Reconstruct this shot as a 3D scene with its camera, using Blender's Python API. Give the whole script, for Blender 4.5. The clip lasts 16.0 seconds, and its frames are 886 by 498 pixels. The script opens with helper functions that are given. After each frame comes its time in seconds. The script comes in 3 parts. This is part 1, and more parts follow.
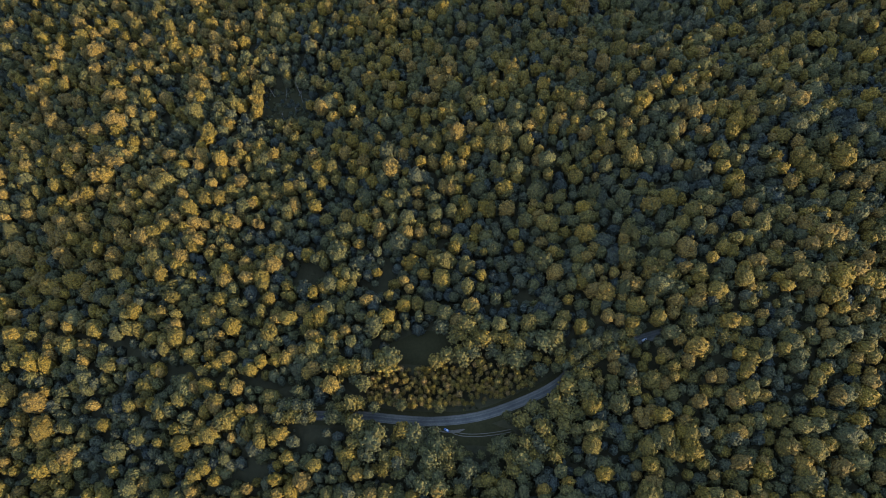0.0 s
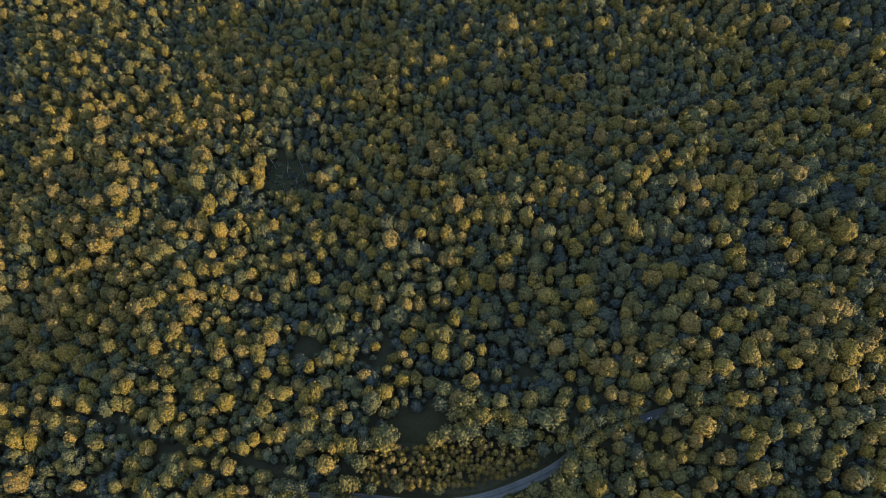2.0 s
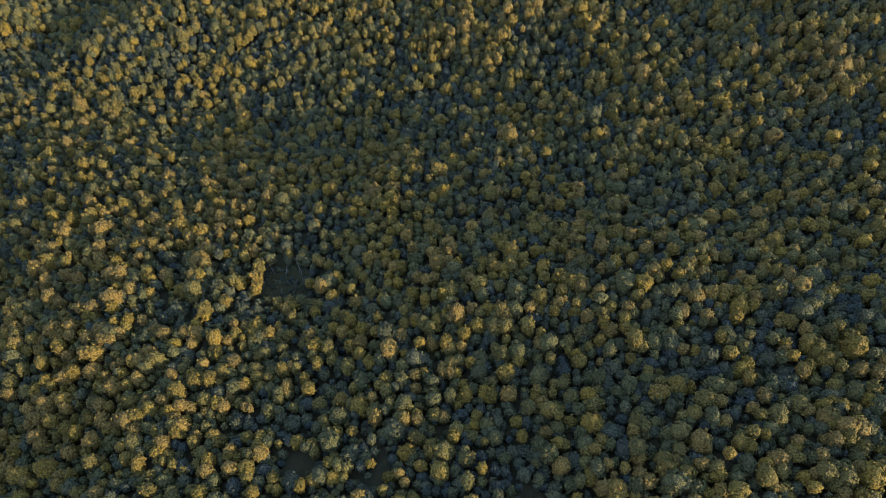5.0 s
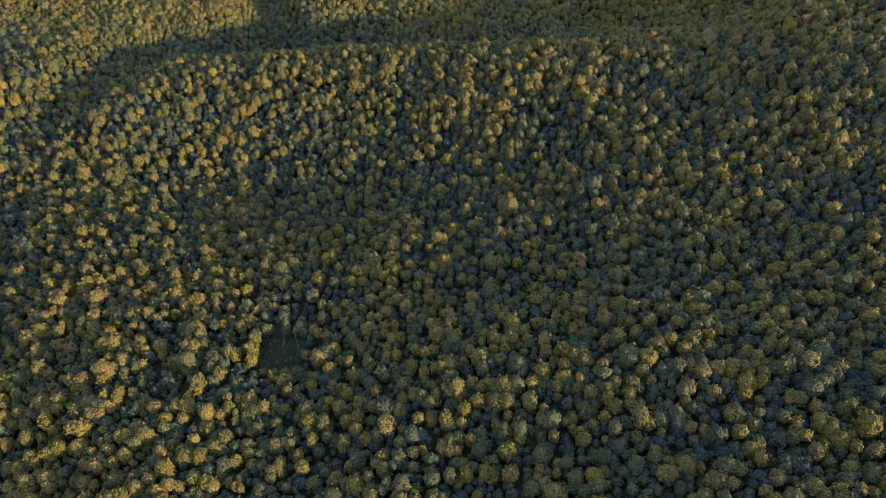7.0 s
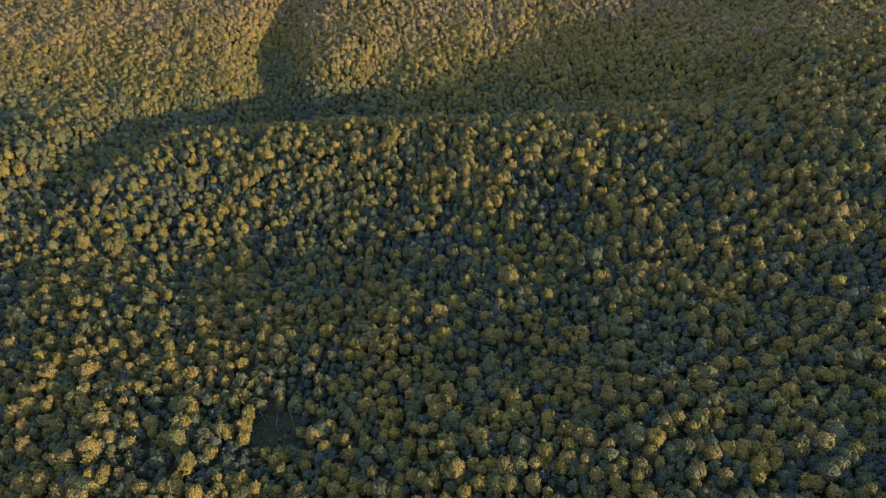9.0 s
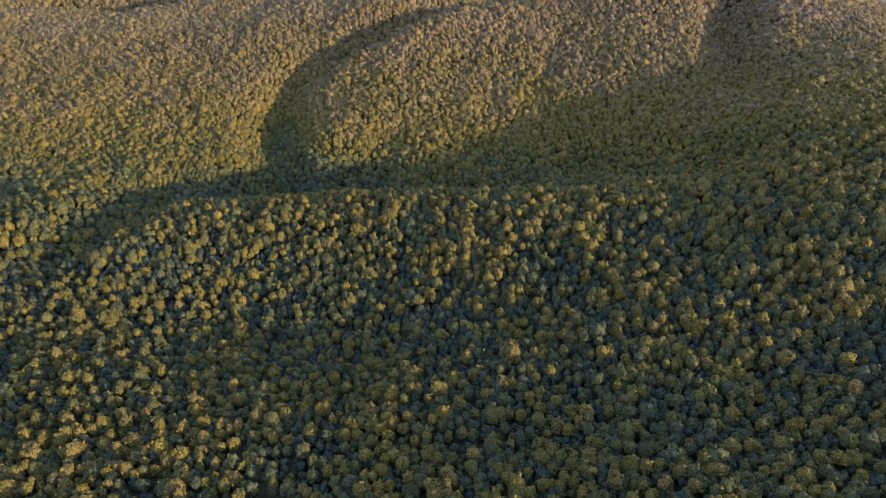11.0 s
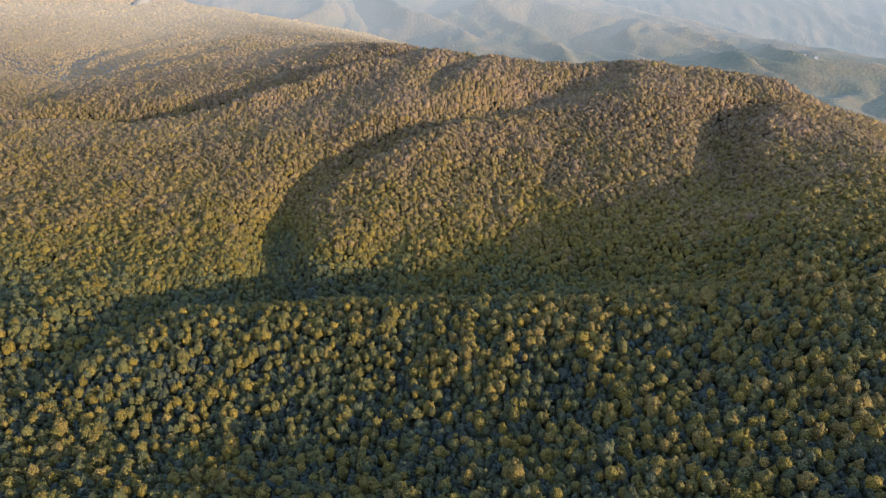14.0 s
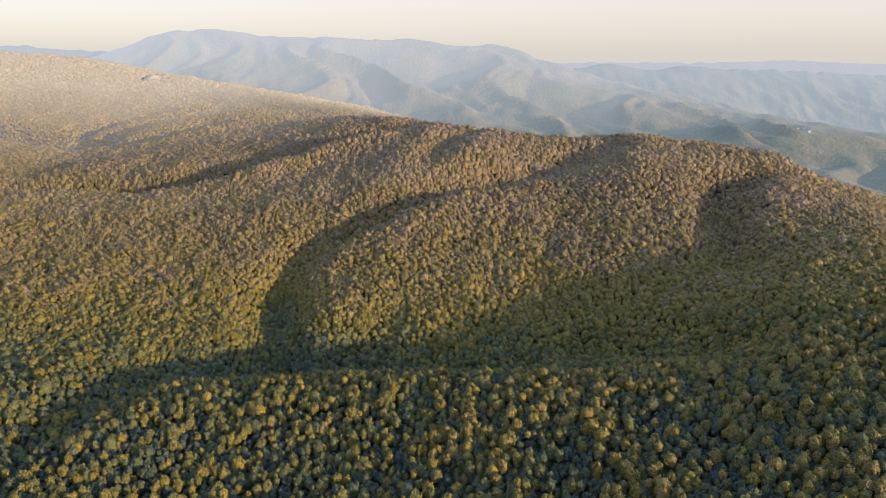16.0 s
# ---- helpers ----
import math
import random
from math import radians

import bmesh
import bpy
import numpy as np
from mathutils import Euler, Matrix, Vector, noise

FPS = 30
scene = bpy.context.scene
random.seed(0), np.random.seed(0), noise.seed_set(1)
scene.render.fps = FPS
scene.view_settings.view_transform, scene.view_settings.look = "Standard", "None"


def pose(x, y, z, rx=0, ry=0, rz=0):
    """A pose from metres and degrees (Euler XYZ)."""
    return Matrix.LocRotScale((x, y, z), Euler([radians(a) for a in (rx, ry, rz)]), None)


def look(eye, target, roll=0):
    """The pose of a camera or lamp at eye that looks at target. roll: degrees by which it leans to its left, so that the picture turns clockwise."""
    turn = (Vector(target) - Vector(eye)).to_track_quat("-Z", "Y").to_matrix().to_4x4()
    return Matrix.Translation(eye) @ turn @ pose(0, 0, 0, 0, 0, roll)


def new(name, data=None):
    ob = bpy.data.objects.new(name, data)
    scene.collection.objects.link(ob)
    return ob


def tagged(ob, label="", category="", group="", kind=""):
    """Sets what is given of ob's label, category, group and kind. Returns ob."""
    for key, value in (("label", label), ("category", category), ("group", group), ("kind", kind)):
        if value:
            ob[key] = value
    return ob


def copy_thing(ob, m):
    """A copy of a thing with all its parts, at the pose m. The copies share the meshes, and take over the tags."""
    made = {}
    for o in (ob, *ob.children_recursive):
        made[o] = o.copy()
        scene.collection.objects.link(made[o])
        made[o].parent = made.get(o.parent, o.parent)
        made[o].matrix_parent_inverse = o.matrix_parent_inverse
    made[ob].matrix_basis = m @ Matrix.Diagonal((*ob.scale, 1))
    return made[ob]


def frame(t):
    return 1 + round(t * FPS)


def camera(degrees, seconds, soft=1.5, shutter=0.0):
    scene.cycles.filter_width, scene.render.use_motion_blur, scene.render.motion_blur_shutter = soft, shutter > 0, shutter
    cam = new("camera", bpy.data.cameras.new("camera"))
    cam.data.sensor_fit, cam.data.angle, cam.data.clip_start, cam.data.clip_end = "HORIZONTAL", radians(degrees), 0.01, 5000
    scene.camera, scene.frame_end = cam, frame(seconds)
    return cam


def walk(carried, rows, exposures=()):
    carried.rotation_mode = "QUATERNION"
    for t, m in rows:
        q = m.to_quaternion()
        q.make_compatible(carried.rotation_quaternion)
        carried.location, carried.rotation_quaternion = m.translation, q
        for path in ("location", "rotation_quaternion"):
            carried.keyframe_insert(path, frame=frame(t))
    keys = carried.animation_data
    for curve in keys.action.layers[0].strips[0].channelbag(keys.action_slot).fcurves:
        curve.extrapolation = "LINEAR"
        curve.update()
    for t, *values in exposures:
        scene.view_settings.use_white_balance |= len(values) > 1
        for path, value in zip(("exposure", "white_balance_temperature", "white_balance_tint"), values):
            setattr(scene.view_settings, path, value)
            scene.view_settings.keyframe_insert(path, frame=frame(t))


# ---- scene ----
# ---- camera: a level, slow flight forward while the view tilts up ----
cam = camera(68.78, 16.0, soft=0.85)
walk(cam, [
    (0.0, look((-1.74, -41.96, 499.34), (-4.94, 184.39, 53.52), -2.263)),
    (1.0, look((-1.53, -36.71, 499.42), (-4.05, 210.47, 64.80), -1.977)),
    (2.0, look((-1.31, -31.47, 499.50), (-3.21, 236.47, 77.36), -1.729)),
    (3.0, look((-1.09, -26.23, 499.59), (-2.44, 261.79, 90.88), -1.512)),
    (4.0, look((-0.87, -20.98, 499.67), (-1.75, 286.28, 105.22), -1.318)),
    (5.0, look((-0.65, -15.74, 499.75), (-1.13, 309.97, 120.39), -1.143)),
    (6.0, look((-0.44, -10.49, 499.84), (-0.59, 333.02, 136.52), -0.984)),
    (7.0, look((-0.22, -5.25, 499.92), (-0.12, 355.54, 153.75), -0.839)),
    (8.0, look((0.00, 0.00, 500.00), (0.29, 377.58, 172.23), -0.707)),
    (9.0, look((0.22, 5.25, 500.08), (0.66, 399.07, 192.02), -0.589)),
    (10.0, look((0.44, 10.49, 500.16), (0.97, 419.86, 213.08), -0.483)),
    (11.0, look((0.65, 15.74, 500.24), (1.24, 439.75, 235.27), -0.390)),
    (12.0, look((0.87, 20.98, 500.33), (1.46, 458.51, 258.32), -0.307)),
    (13.0, look((1.09, 26.23, 500.41), (1.62, 476.00, 281.99), -0.232)),
    (14.0, look((1.31, 31.47, 500.49), (1.73, 492.12, 306.07), -0.160)),
    (15.0, look((1.52, 36.72, 500.57), (1.76, 506.94, 330.61), -0.086)),
    (16.0, look((1.74, 41.96, 500.65), (1.74, 520.60, 356.08), 0.000)),
], exposures=[(0.0, 1.64, 5300, 10), (8.0, 1.68, 5030, 10), (16.0, 1.69, 5130, 10)])

# ---- light: low sun from behind on the right, hazy evening sky ----
SUN_TURN, SUN_UP = 122.0, 8.4          # degrees clockwise from +y, degrees above level
sun_way = Vector((math.sin(radians(SUN_TURN)) * math.cos(radians(SUN_UP)),
                  math.cos(radians(SUN_TURN)) * math.cos(radians(SUN_UP)), math.sin(radians(SUN_UP))))
sun = new("sun", bpy.data.lights.new("sun", "SUN"))
sun.data.energy, sun.data.angle, sun.data.color = 3.5, radians(1.2), (1.0, 0.76, 0.42)
sun.matrix_world = look(sun_way * 100, (0, 0, 0))

world = bpy.data.worlds.new("world")
scene.world = world
world.use_nodes = True
wn, wl = world.node_tree.nodes, world.node_tree.links
wn.clear()
w_out, w_bg, w_sky, w_mix = wn.new("ShaderNodeOutputWorld"), wn.new("ShaderNodeBackground"), wn.new("ShaderNodeTexSky"), wn.new("ShaderNodeMix")
w_sky.sky_type, w_sky.sun_disc = "NISHITA", False
w_sky.sun_elevation, w_sky.sun_rotation = radians(SUN_UP), radians(SUN_TURN)
w_sky.air_density, w_sky.dust_density, w_sky.ozone_density = 1.0, 1.5, 1.5
w_bg.inputs["Strength"].default_value = 0.15
# the evening haze lies as an even veil before the sky: rosy low down, bluer overhead
w_at, w_up, w_veil = wn.new("ShaderNodeTexCoord"), wn.new("ShaderNodeSeparateXYZ"), wn.new("ShaderNodeValToRGB")
wl.new(w_at.outputs["Generated"], w_up.inputs[0])
wl.new(w_up.outputs["Z"], w_veil.inputs[0])
w_veil.color_ramp.elements.new(0.15)
for stop, (place, colour) in zip(w_veil.color_ramp.elements, ((0.01, (0.465, 0.368, 0.262)), (0.14, (0.58, 0.35, 0.27)), (0.40, (0.55, 0.72, 1.04)))):
    stop.position, stop.color = place, (*colour, 1)
w_mix.data_type = "RGBA"
w_mix.inputs[0].default_value = 0.82
w_gain = wn.new("ShaderNodeVectorMath")
w_gain.operation = "SCALE"
w_gain.inputs["Scale"].default_value = 4.0
wl.new(w_veil.outputs[0], w_gain.inputs[0])
wl.new(w_gain.outputs[0], w_mix.inputs[7])
wl.new(w_sky.outputs[0], w_mix.inputs[6])
wl.new(w_mix.outputs[2], w_bg.inputs["Color"])
wl.new(w_bg.outputs[0], w_out.inputs["Surface"])


# ---- materials ----
def material(name, rough=0.8):
    m = bpy.data.materials.new(name)
    m.use_nodes = True
    n, l = m.node_tree.nodes, m.node_tree.links
    b = n["Principled BSDF"]
    b.inputs["Roughness"].default_value = rough
    b.inputs["Specular IOR Level"].default_value = 0.15
    return m, n, l, b


def ramp(n, l, source, stops):
    r = n.new("ShaderNodeValToRGB")
    e = r.color_ramp.elements
    while len(e) < len(stops):
        e.new(0.5)
    for k, (p, c) in zip(e, stops):
        k.position, k.color = p, (*c, 1)
    l.new(source, r.inputs[0])
    return r


def noise_node(n, l, scale, detail=3.0, coords="Object"):
    c, t = n.new("ShaderNodeTexCoord"), n.new("ShaderNodeTexNoise")
    t.inputs["Scale"].default_value, t.inputs["Detail"].default_value = scale, detail
    l.new(c.outputs[coords], t.inputs["Vector"])
    return t


def mixed(n, l, a, b, fac, mode="MIX"):
    x = n.new("ShaderNodeMix")
    x.data_type, x.blend_type = "RGBA", mode
    for socket, value in ((x.inputs[0], fac), (x.inputs[6], a), (x.inputs[7], b)):
        if isinstance(value, (int, float)):
            socket.default_value = value
        elif isinstance(value, tuple):
            socket.default_value = (*value, 1)
        else:
            l.new(value, socket)
    return x.outputs[2]


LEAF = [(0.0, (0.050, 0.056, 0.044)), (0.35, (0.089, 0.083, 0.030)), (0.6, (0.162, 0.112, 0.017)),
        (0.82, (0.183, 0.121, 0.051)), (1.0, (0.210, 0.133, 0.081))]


def leaf_material(name, single=False, glow=None, gold=(1.0, 0.0), clump_size=1.5):
    """Foliage: each tree has its own hue, each clump its own tone, with a fine leafy relief."""
    m, n, l, b = material(name, 0.6)
    b.inputs["Specular IOR Level"].default_value = 0.12
    if single:
        tint = n.new("ShaderNodeObjectInfo").outputs["Random"]
    else:
        a = n.new("ShaderNodeAttribute")
        a.attribute_name = "tint"
        tint = a.outputs["Fac"]
    if gold[1]:
        warm = n.new("ShaderNodeMath")
        warm.operation = "MULTIPLY_ADD"
        warm.inputs[1].default_value, warm.inputs[2].default_value = gold
        l.new(tint, warm.inputs[0])
        tint = warm.outputs[0]
    hue = ramp(n, l, tint, LEAF)
    clump = ramp(n, l, n.new("ShaderNodeNewGeometry").outputs["Random Per Island"], [(0, (0.74, 0.76, 0.80)), (1, (1.26, 1.22, 1.12))])
    fine = noise_node(n, l, 1.5, 4.0)
    fine.inputs["Roughness"].default_value = 0.7
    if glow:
        # haze painted onto the far woods as emission, the more the farther off
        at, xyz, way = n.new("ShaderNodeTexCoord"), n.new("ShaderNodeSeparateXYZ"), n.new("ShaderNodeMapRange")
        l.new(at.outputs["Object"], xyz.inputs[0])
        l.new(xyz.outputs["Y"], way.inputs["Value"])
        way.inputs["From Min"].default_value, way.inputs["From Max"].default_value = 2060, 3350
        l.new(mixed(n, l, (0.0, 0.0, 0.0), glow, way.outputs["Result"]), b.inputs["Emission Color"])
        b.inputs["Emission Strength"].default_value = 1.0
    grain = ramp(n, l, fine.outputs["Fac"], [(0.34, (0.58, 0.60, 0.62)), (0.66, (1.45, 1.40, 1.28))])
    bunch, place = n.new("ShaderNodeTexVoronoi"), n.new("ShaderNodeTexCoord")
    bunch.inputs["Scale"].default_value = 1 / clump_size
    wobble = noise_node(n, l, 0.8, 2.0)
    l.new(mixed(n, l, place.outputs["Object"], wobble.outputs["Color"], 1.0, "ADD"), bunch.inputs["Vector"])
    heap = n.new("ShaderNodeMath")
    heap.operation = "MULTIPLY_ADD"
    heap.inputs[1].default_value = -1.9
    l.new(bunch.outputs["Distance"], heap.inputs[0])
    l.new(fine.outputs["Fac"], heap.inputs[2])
    # shade between leaf bunches painted into the colour: pale middles, dark gaps
    bunch_shade = ramp(n, l, bunch.outputs["Distance"], [(0.12, (1.32, 1.28, 1.18)), (0.45, (1.0, 1.0, 1.0)), (0.74, (0.52, 0.54, 0.57))])
    col = mixed(n, l, mixed(n, l, hue.outputs[0], clump.outputs[0], 1.0, "MULTIPLY"), mixed(n, l, grain.outputs[0], bunch_shade.outputs[0], 1.0, "MULTIPLY"), 1.0, "MULTIPLY")
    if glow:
        # leaves dimmed a little beneath the painted haze
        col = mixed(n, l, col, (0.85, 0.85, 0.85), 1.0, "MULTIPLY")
    l.new(col, b.inputs["Base Color"])
    bump = n.new("ShaderNodeBump")
    bump.inputs["Strength"].default_value, bump.inputs["Distance"].default_value = 0.9, 1.1
    l.new(heap.outputs[0], bump.inputs["Height"])
    l.new(bump.outputs[0], b.inputs["Normal"])
    return m


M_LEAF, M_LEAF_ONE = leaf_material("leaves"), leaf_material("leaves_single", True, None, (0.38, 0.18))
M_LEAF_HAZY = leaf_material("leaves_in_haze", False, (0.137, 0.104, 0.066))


def plain(name, stops, scale, rough=0.9, relief=0.5, distance=0.1):
    m, n, l, b = material(name, rough)
    t = noise_node(n, l, scale, 5.0)
    big = noise_node(n, l, scale * 0.13, 3.0)
    mean = n.new("ShaderNodeMath")
    mean.operation = "MULTIPLY_ADD"
    mean.inputs[1].default_value = 0.5
    half = n.new("ShaderNodeMath")
    half.operation = "MULTIPLY"
    half.inputs[1].default_value = 0.5
    l.new(big.outputs["Fac"], half.inputs[0])
    l.new(t.outputs["Fac"], mean.inputs[0])
    l.new(half.outputs[0], mean.inputs[2])
    l.new(ramp(n, l, mean.outputs[0], stops).outputs[0], b.inputs["Base Color"])
    bump = n.new("ShaderNodeBump")
    bump.inputs["Strength"].default_value, bump.inputs["Distance"].default_value = relief, distance
    l.new(t.outputs["Fac"], bump.inputs["Height"])
    l.new(bump.outputs[0], b.inputs["Normal"])
    return m


M_GROUND = plain("forest_floor", [(0.3, (0.026, 0.024, 0.011)), (0.7, (0.052, 0.043, 0.018))], 0.25, 0.95, 0.6, 1.0)
M_GROUND_HAZY = plain("far_floor_haze_glow", [(0.3, (0.026, 0.024, 0.011)), (0.7, (0.052, 0.043, 0.018))], 0.25, 0.95, 0.6, 1.0)
# the floor is no lamp: an even emission paints the haze over it
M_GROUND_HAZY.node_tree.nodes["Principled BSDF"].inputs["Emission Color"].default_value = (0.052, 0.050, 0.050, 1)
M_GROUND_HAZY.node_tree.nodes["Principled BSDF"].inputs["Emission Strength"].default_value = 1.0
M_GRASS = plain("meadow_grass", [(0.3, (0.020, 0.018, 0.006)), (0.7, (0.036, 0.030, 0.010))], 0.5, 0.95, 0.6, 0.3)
M_DIRT = plain("dirt", [(0.3, (0.075, 0.064, 0.045)), (0.7, (0.125, 0.104, 0.075))], 0.8, 0.95, 0.5, 0.1)
M_BARK = plain("bark", [(0.3, (0.05, 0.045, 0.04)), (0.7, (0.13, 0.12, 0.105))], 1.5, 0.9, 0.6, 0.1)

# ---- the lie of the land ----
HILLS, GULLIES, RIDGES = [], [], []


def hill(x, y, rise, length, width, turn):
    """A rise (or, if negative, a hollow) with its long axis turned from the x axis."""
    HILLS.append((x, y, rise, length, width, math.cos(radians(turn)), math.sin(radians(turn))))


def gully(depth, width, *line):
    """A ravine cut along a line of places (x, y), or (x, y, share of the depth)."""
    GULLIES.append((depth, width, np.array([(*p, 1.0)[:3] for p in line], float)))


def ridge(fall, *crest):
    """A long crest of places (x, y, z), with slopes that fall that much per metre."""
    RIDGES.append((fall, np.array(crest, float)))


def along(x, y, line):
    """For places x, y: how far they lie from a line, and the line's third value at the nearest place."""
    best, value = np.full(np.shape(x), 1e9), np.zeros(np.shape(x))
    for a, b in zip(line[:-1], line[1:]):
        d = b[:2] - a[:2]
        u = np.clip(((x - a[0]) * d[0] + (y - a[1]) * d[1]) / (d @ d), 0, 1)
        far = np.hypot(x - a[0] - u * d[0], y - a[1] - u * d[1])
        near = far < best
        best = np.where(near, far, best)
        if len(a) > 2:
            value = np.where(near, a[2] + u * (b[2] - a[2]), value)
    return best, value


def wave(x, y, size, seed):
    """Smooth unevenness between -1 and 1, about as wide as size."""
    rng, z = np.random.default_rng(seed), 0
    for k in range(7):
        a, p = rng.uniform(0, math.tau, 2)
        q = math.tau / size * rng.uniform(0.6, 1.5)
        z = z + np.sin((x * math.cos(a) + y * math.sin(a)) * q + p)
    return z / 4


BASE, TILT = 12.0, 68.4
hill(-185, -83, -28, 144, 117, 103)
hill(-375, -19, -34, 116, 79, 44)
hill(-9, -18, -40, 235, 182, 179)
hill(283, -8, -5, 122, 118, 32)
hill(-121, 65, 15, 115, 61, 149)
hill(352, 88, -6, 122, 60, 62)
hill(229, 176, 14, 117, 60, 160)
hill(32, 220, -10, 133, 63, 150)
hill(170, 236, -18, 137, 66, 160)
hill(-286, 248, 9, 119, 69, 143)
hill(423, 261, 15, 133, 72, 3)
hill(-387, 278, -7, 169, 80, 89)
hill(-122, 291, -9, 135, 71, 86)
hill(57, 314, 13, 137, 83, 172)
hill(180, 336, 8, 183, 86, 65)
hill(267, 479, -8, 161, 80, 10)
hill(-55, 491, 6, 156, 71, 23)
hill(500, 518, 4, 235, 120, 153)
hill(-420, 519, 25, 175, 106, 119)
hill(-65, 650, -19, 229, 141, 158)
hill(519, 704, 10, 194, 113, 171)
hill(-237, 759, -16, 228, 121, 38)
hill(100, 793, 26, 212, 105, 21)
hill(-158, 864, 42, 215, 114, 10)
hill(-565, 994, -37, 252, 123, 33)
hill(742, 1001, 82, 493, 381, 123)
hill(234, 1071, -28, 259, 173, 17)
hill(-926, 1125, 44, 278, 192, 45)
hill(866, 1461, 93, 299, 195, 67)
hill(-903, 1755, 60, 879, 410, 1)
hill(-1687, 2376, 73, 1037, 998, 139)
hill(1175, 2832, -72, 1357, 1016, 171)
hill(-2674, 3718, 71, 1003, 722, 82)
hill(-1102, 3806, 63, 1183, 994, 105)


def height(x, y):
    x, y = np.asarray(x, float), np.asarray(y, float)
    z = BASE + TILT * np.tanh(x / 800)
    for hx, hy, rise, length, width, c, s in HILLS:
        dx, dy = x - hx, y - hy
        z = z + rise * np.exp(-((dx * c + dy * s) / length) ** 2 - ((-dx * s + dy * c) / width) ** 2)
    for fall, crest in RIDGES:
        far, top = along(x, y, crest)
        r = top - fall * (np.sqrt(far * far + 60 ** 2) - 60)
        if fall < 0.2:
            # the flat slope takes the highest of the crest's stretches, without a step between them
            for k in range(len(crest) - 1):
                far, top = along(x, y, crest[k:k + 2])
                r = r + np.maximum(0, top - fall * (np.sqrt(far * far + 60 ** 2) - 60) - r) * np.clip((3450 - y) / 300, 0, 1)
        z = np.where(np.abs(z - r) < 60, np.maximum(z, r) + (60 - np.abs(z - r)) ** 2 / 240, np.maximum(z, r))
    for depth, width, line in GULLIES:
        far, share = along(x, y, line)
        z = z - depth * share * np.exp(-(far / width) ** 2)
    z = z - 260 * np.clip((y - 2050) / 900, 0, 1) * np.clip((x + 100) / 600, 0, 1)
    return z + 2.5 * wave(x, y, 110, 3) + np.clip((y - 700) / 500, 0, 1) * 6 * wave(x, y, 260, 5)


ridge(0.37, (-349, 2260, 283), (-263, 2180, 292), (-72, 2000, 297), (75, 1880, 293), (230, 1850, 276), (350, 1820, 267), (465, 1790, 276), (534, 1770, 282), (644, 1740, 270), (790, 1700, 255), (892, 1690, 216), (1000, 1690, 179), (1160, 1700, 125), (1552, 1720, -4))
ridge(0.18, (-488, 2600, 287), (-764, 3000, 300), (-1090, 3400, 336), (-1582, 3700, 388), (-2137, 3950, 470), (-2655, 4100, 495), (-3842, 4300, 537))
ridge(0.22, (-1563, 1750, 145), (-1210, 1780, 116), (-1069, 1800, 103), (-876, 1820, 96), (-733, 1850, 60))
ridge(0.32, (-631, 800, 27), (-571, 850, 28), (-480, 890, 27), (-294, 930, 21), (-155, 920, 26), (64, 895, 46), (193, 880, 47), (268, 830, 44))
gully(46, 55, (-285, 1030), (-318, 1190), (-318, 1290), (-292, 1365), (-236, 1435), (-148, 1500), (-60, 1555), (55, 1610, 0.95), (195, 1650, 0.8), (335, 1705, 0.6), (440, 1745, 0.3))
gully(45, 46, (560, 1226, 0.7), (588, 1320), (610, 1425), (655, 1500), (740, 1555, 0.85), (800, 1585, 0.5), (860, 1610, 0.12))
gully(58, 52, (-860, 1850, 0.8), (-750, 1855, 0.8), (-640, 1885), (-541, 1900), (-433, 1925), (-359, 1970), (-241, 1985), (-107, 1998, 0.4))
gully(26, 45, (-33, 1719, 0.6), (27, 1820), (75, 1880, 0.6))
gully(70, 55, (-1415, 2500), (-1385, 2620), (-1300, 2740), (-1170, 2860, 0.8), (-1056, 2960, 0.5))
gully(85, 60, (-1763, 2600), (-1560, 2525), (-1415, 2480), (-1312, 2450), (-1190, 2510), (-1053, 2590), (-898, 2660), (-720, 2680, 0.6))
gully(52, 45, (-1290, 2430, 0.5), (-1053, 2350), (-933, 2380), (-798, 2430), (-687, 2480), (-501, 2530, 0.6))
gully(-38, 55, (-1250, 2390, 0.4), (-1150, 2425), (-1010, 2500), (-870, 2570), (-700, 2595, 0.6))
gully(-28, 45, (-1340, 2560, 0.5), (-1245, 2680), (-1120, 2790), (-1010, 2880, 0.6))
gully(-26, 42, (-1000, 2285, 0.5), (-880, 2310), (-760, 2360), (-650, 2410), (-500, 2460, 0.6))
gully(-26, 50, (-600, 1790, 0.5), (-500, 1810), (-400, 1850), (-300, 1895), (-190, 1915, 0.6))
gully(72, 52, (-1500, 1925), (-1290, 1925), (-1114, 1908), (-960, 1875), (-860, 1850, 0.8))
gully(14, 42, (-150, 1035), (-105, 1110), (-60, 1190, 0.5))
hill(-222, 1048, 17, 85, 46, 130)
hill(-300, 350, 11, 130, 130, 0)
hill(230, 260, 15, 130, 130, 0)
hill(-290, 780, -22, 130, 130, 0)
hill(-90, 740, -20, 130, 120, 0)
hill(90, 740, -11, 130, 120, 0)
hill(500, 690, 8, 115, 120, 0)
hill(-600, 1000, -24, 140, 140, 0)
hill(-200, 870, -10, 130, 120, 0)
hill(-20, 520, 7, 130, 130, 0)
hill(330, -90, -25, 170, 120, 0)
hill(-470, 680, -15, 125, 70, 20)
hill(-343, 223, -17, 100, 62, 15)
gully(38, 72, (-573, 782), (-501, 900), (-439, 975), (-289, 1005), (-148, 1003), (78, 971), (258, 1021), (409, 966))
gully(7, 80, (-524, 682), (-383, 661), (-257, 642), (-124, 605), (10, 533), (127, 491), (251, 433))
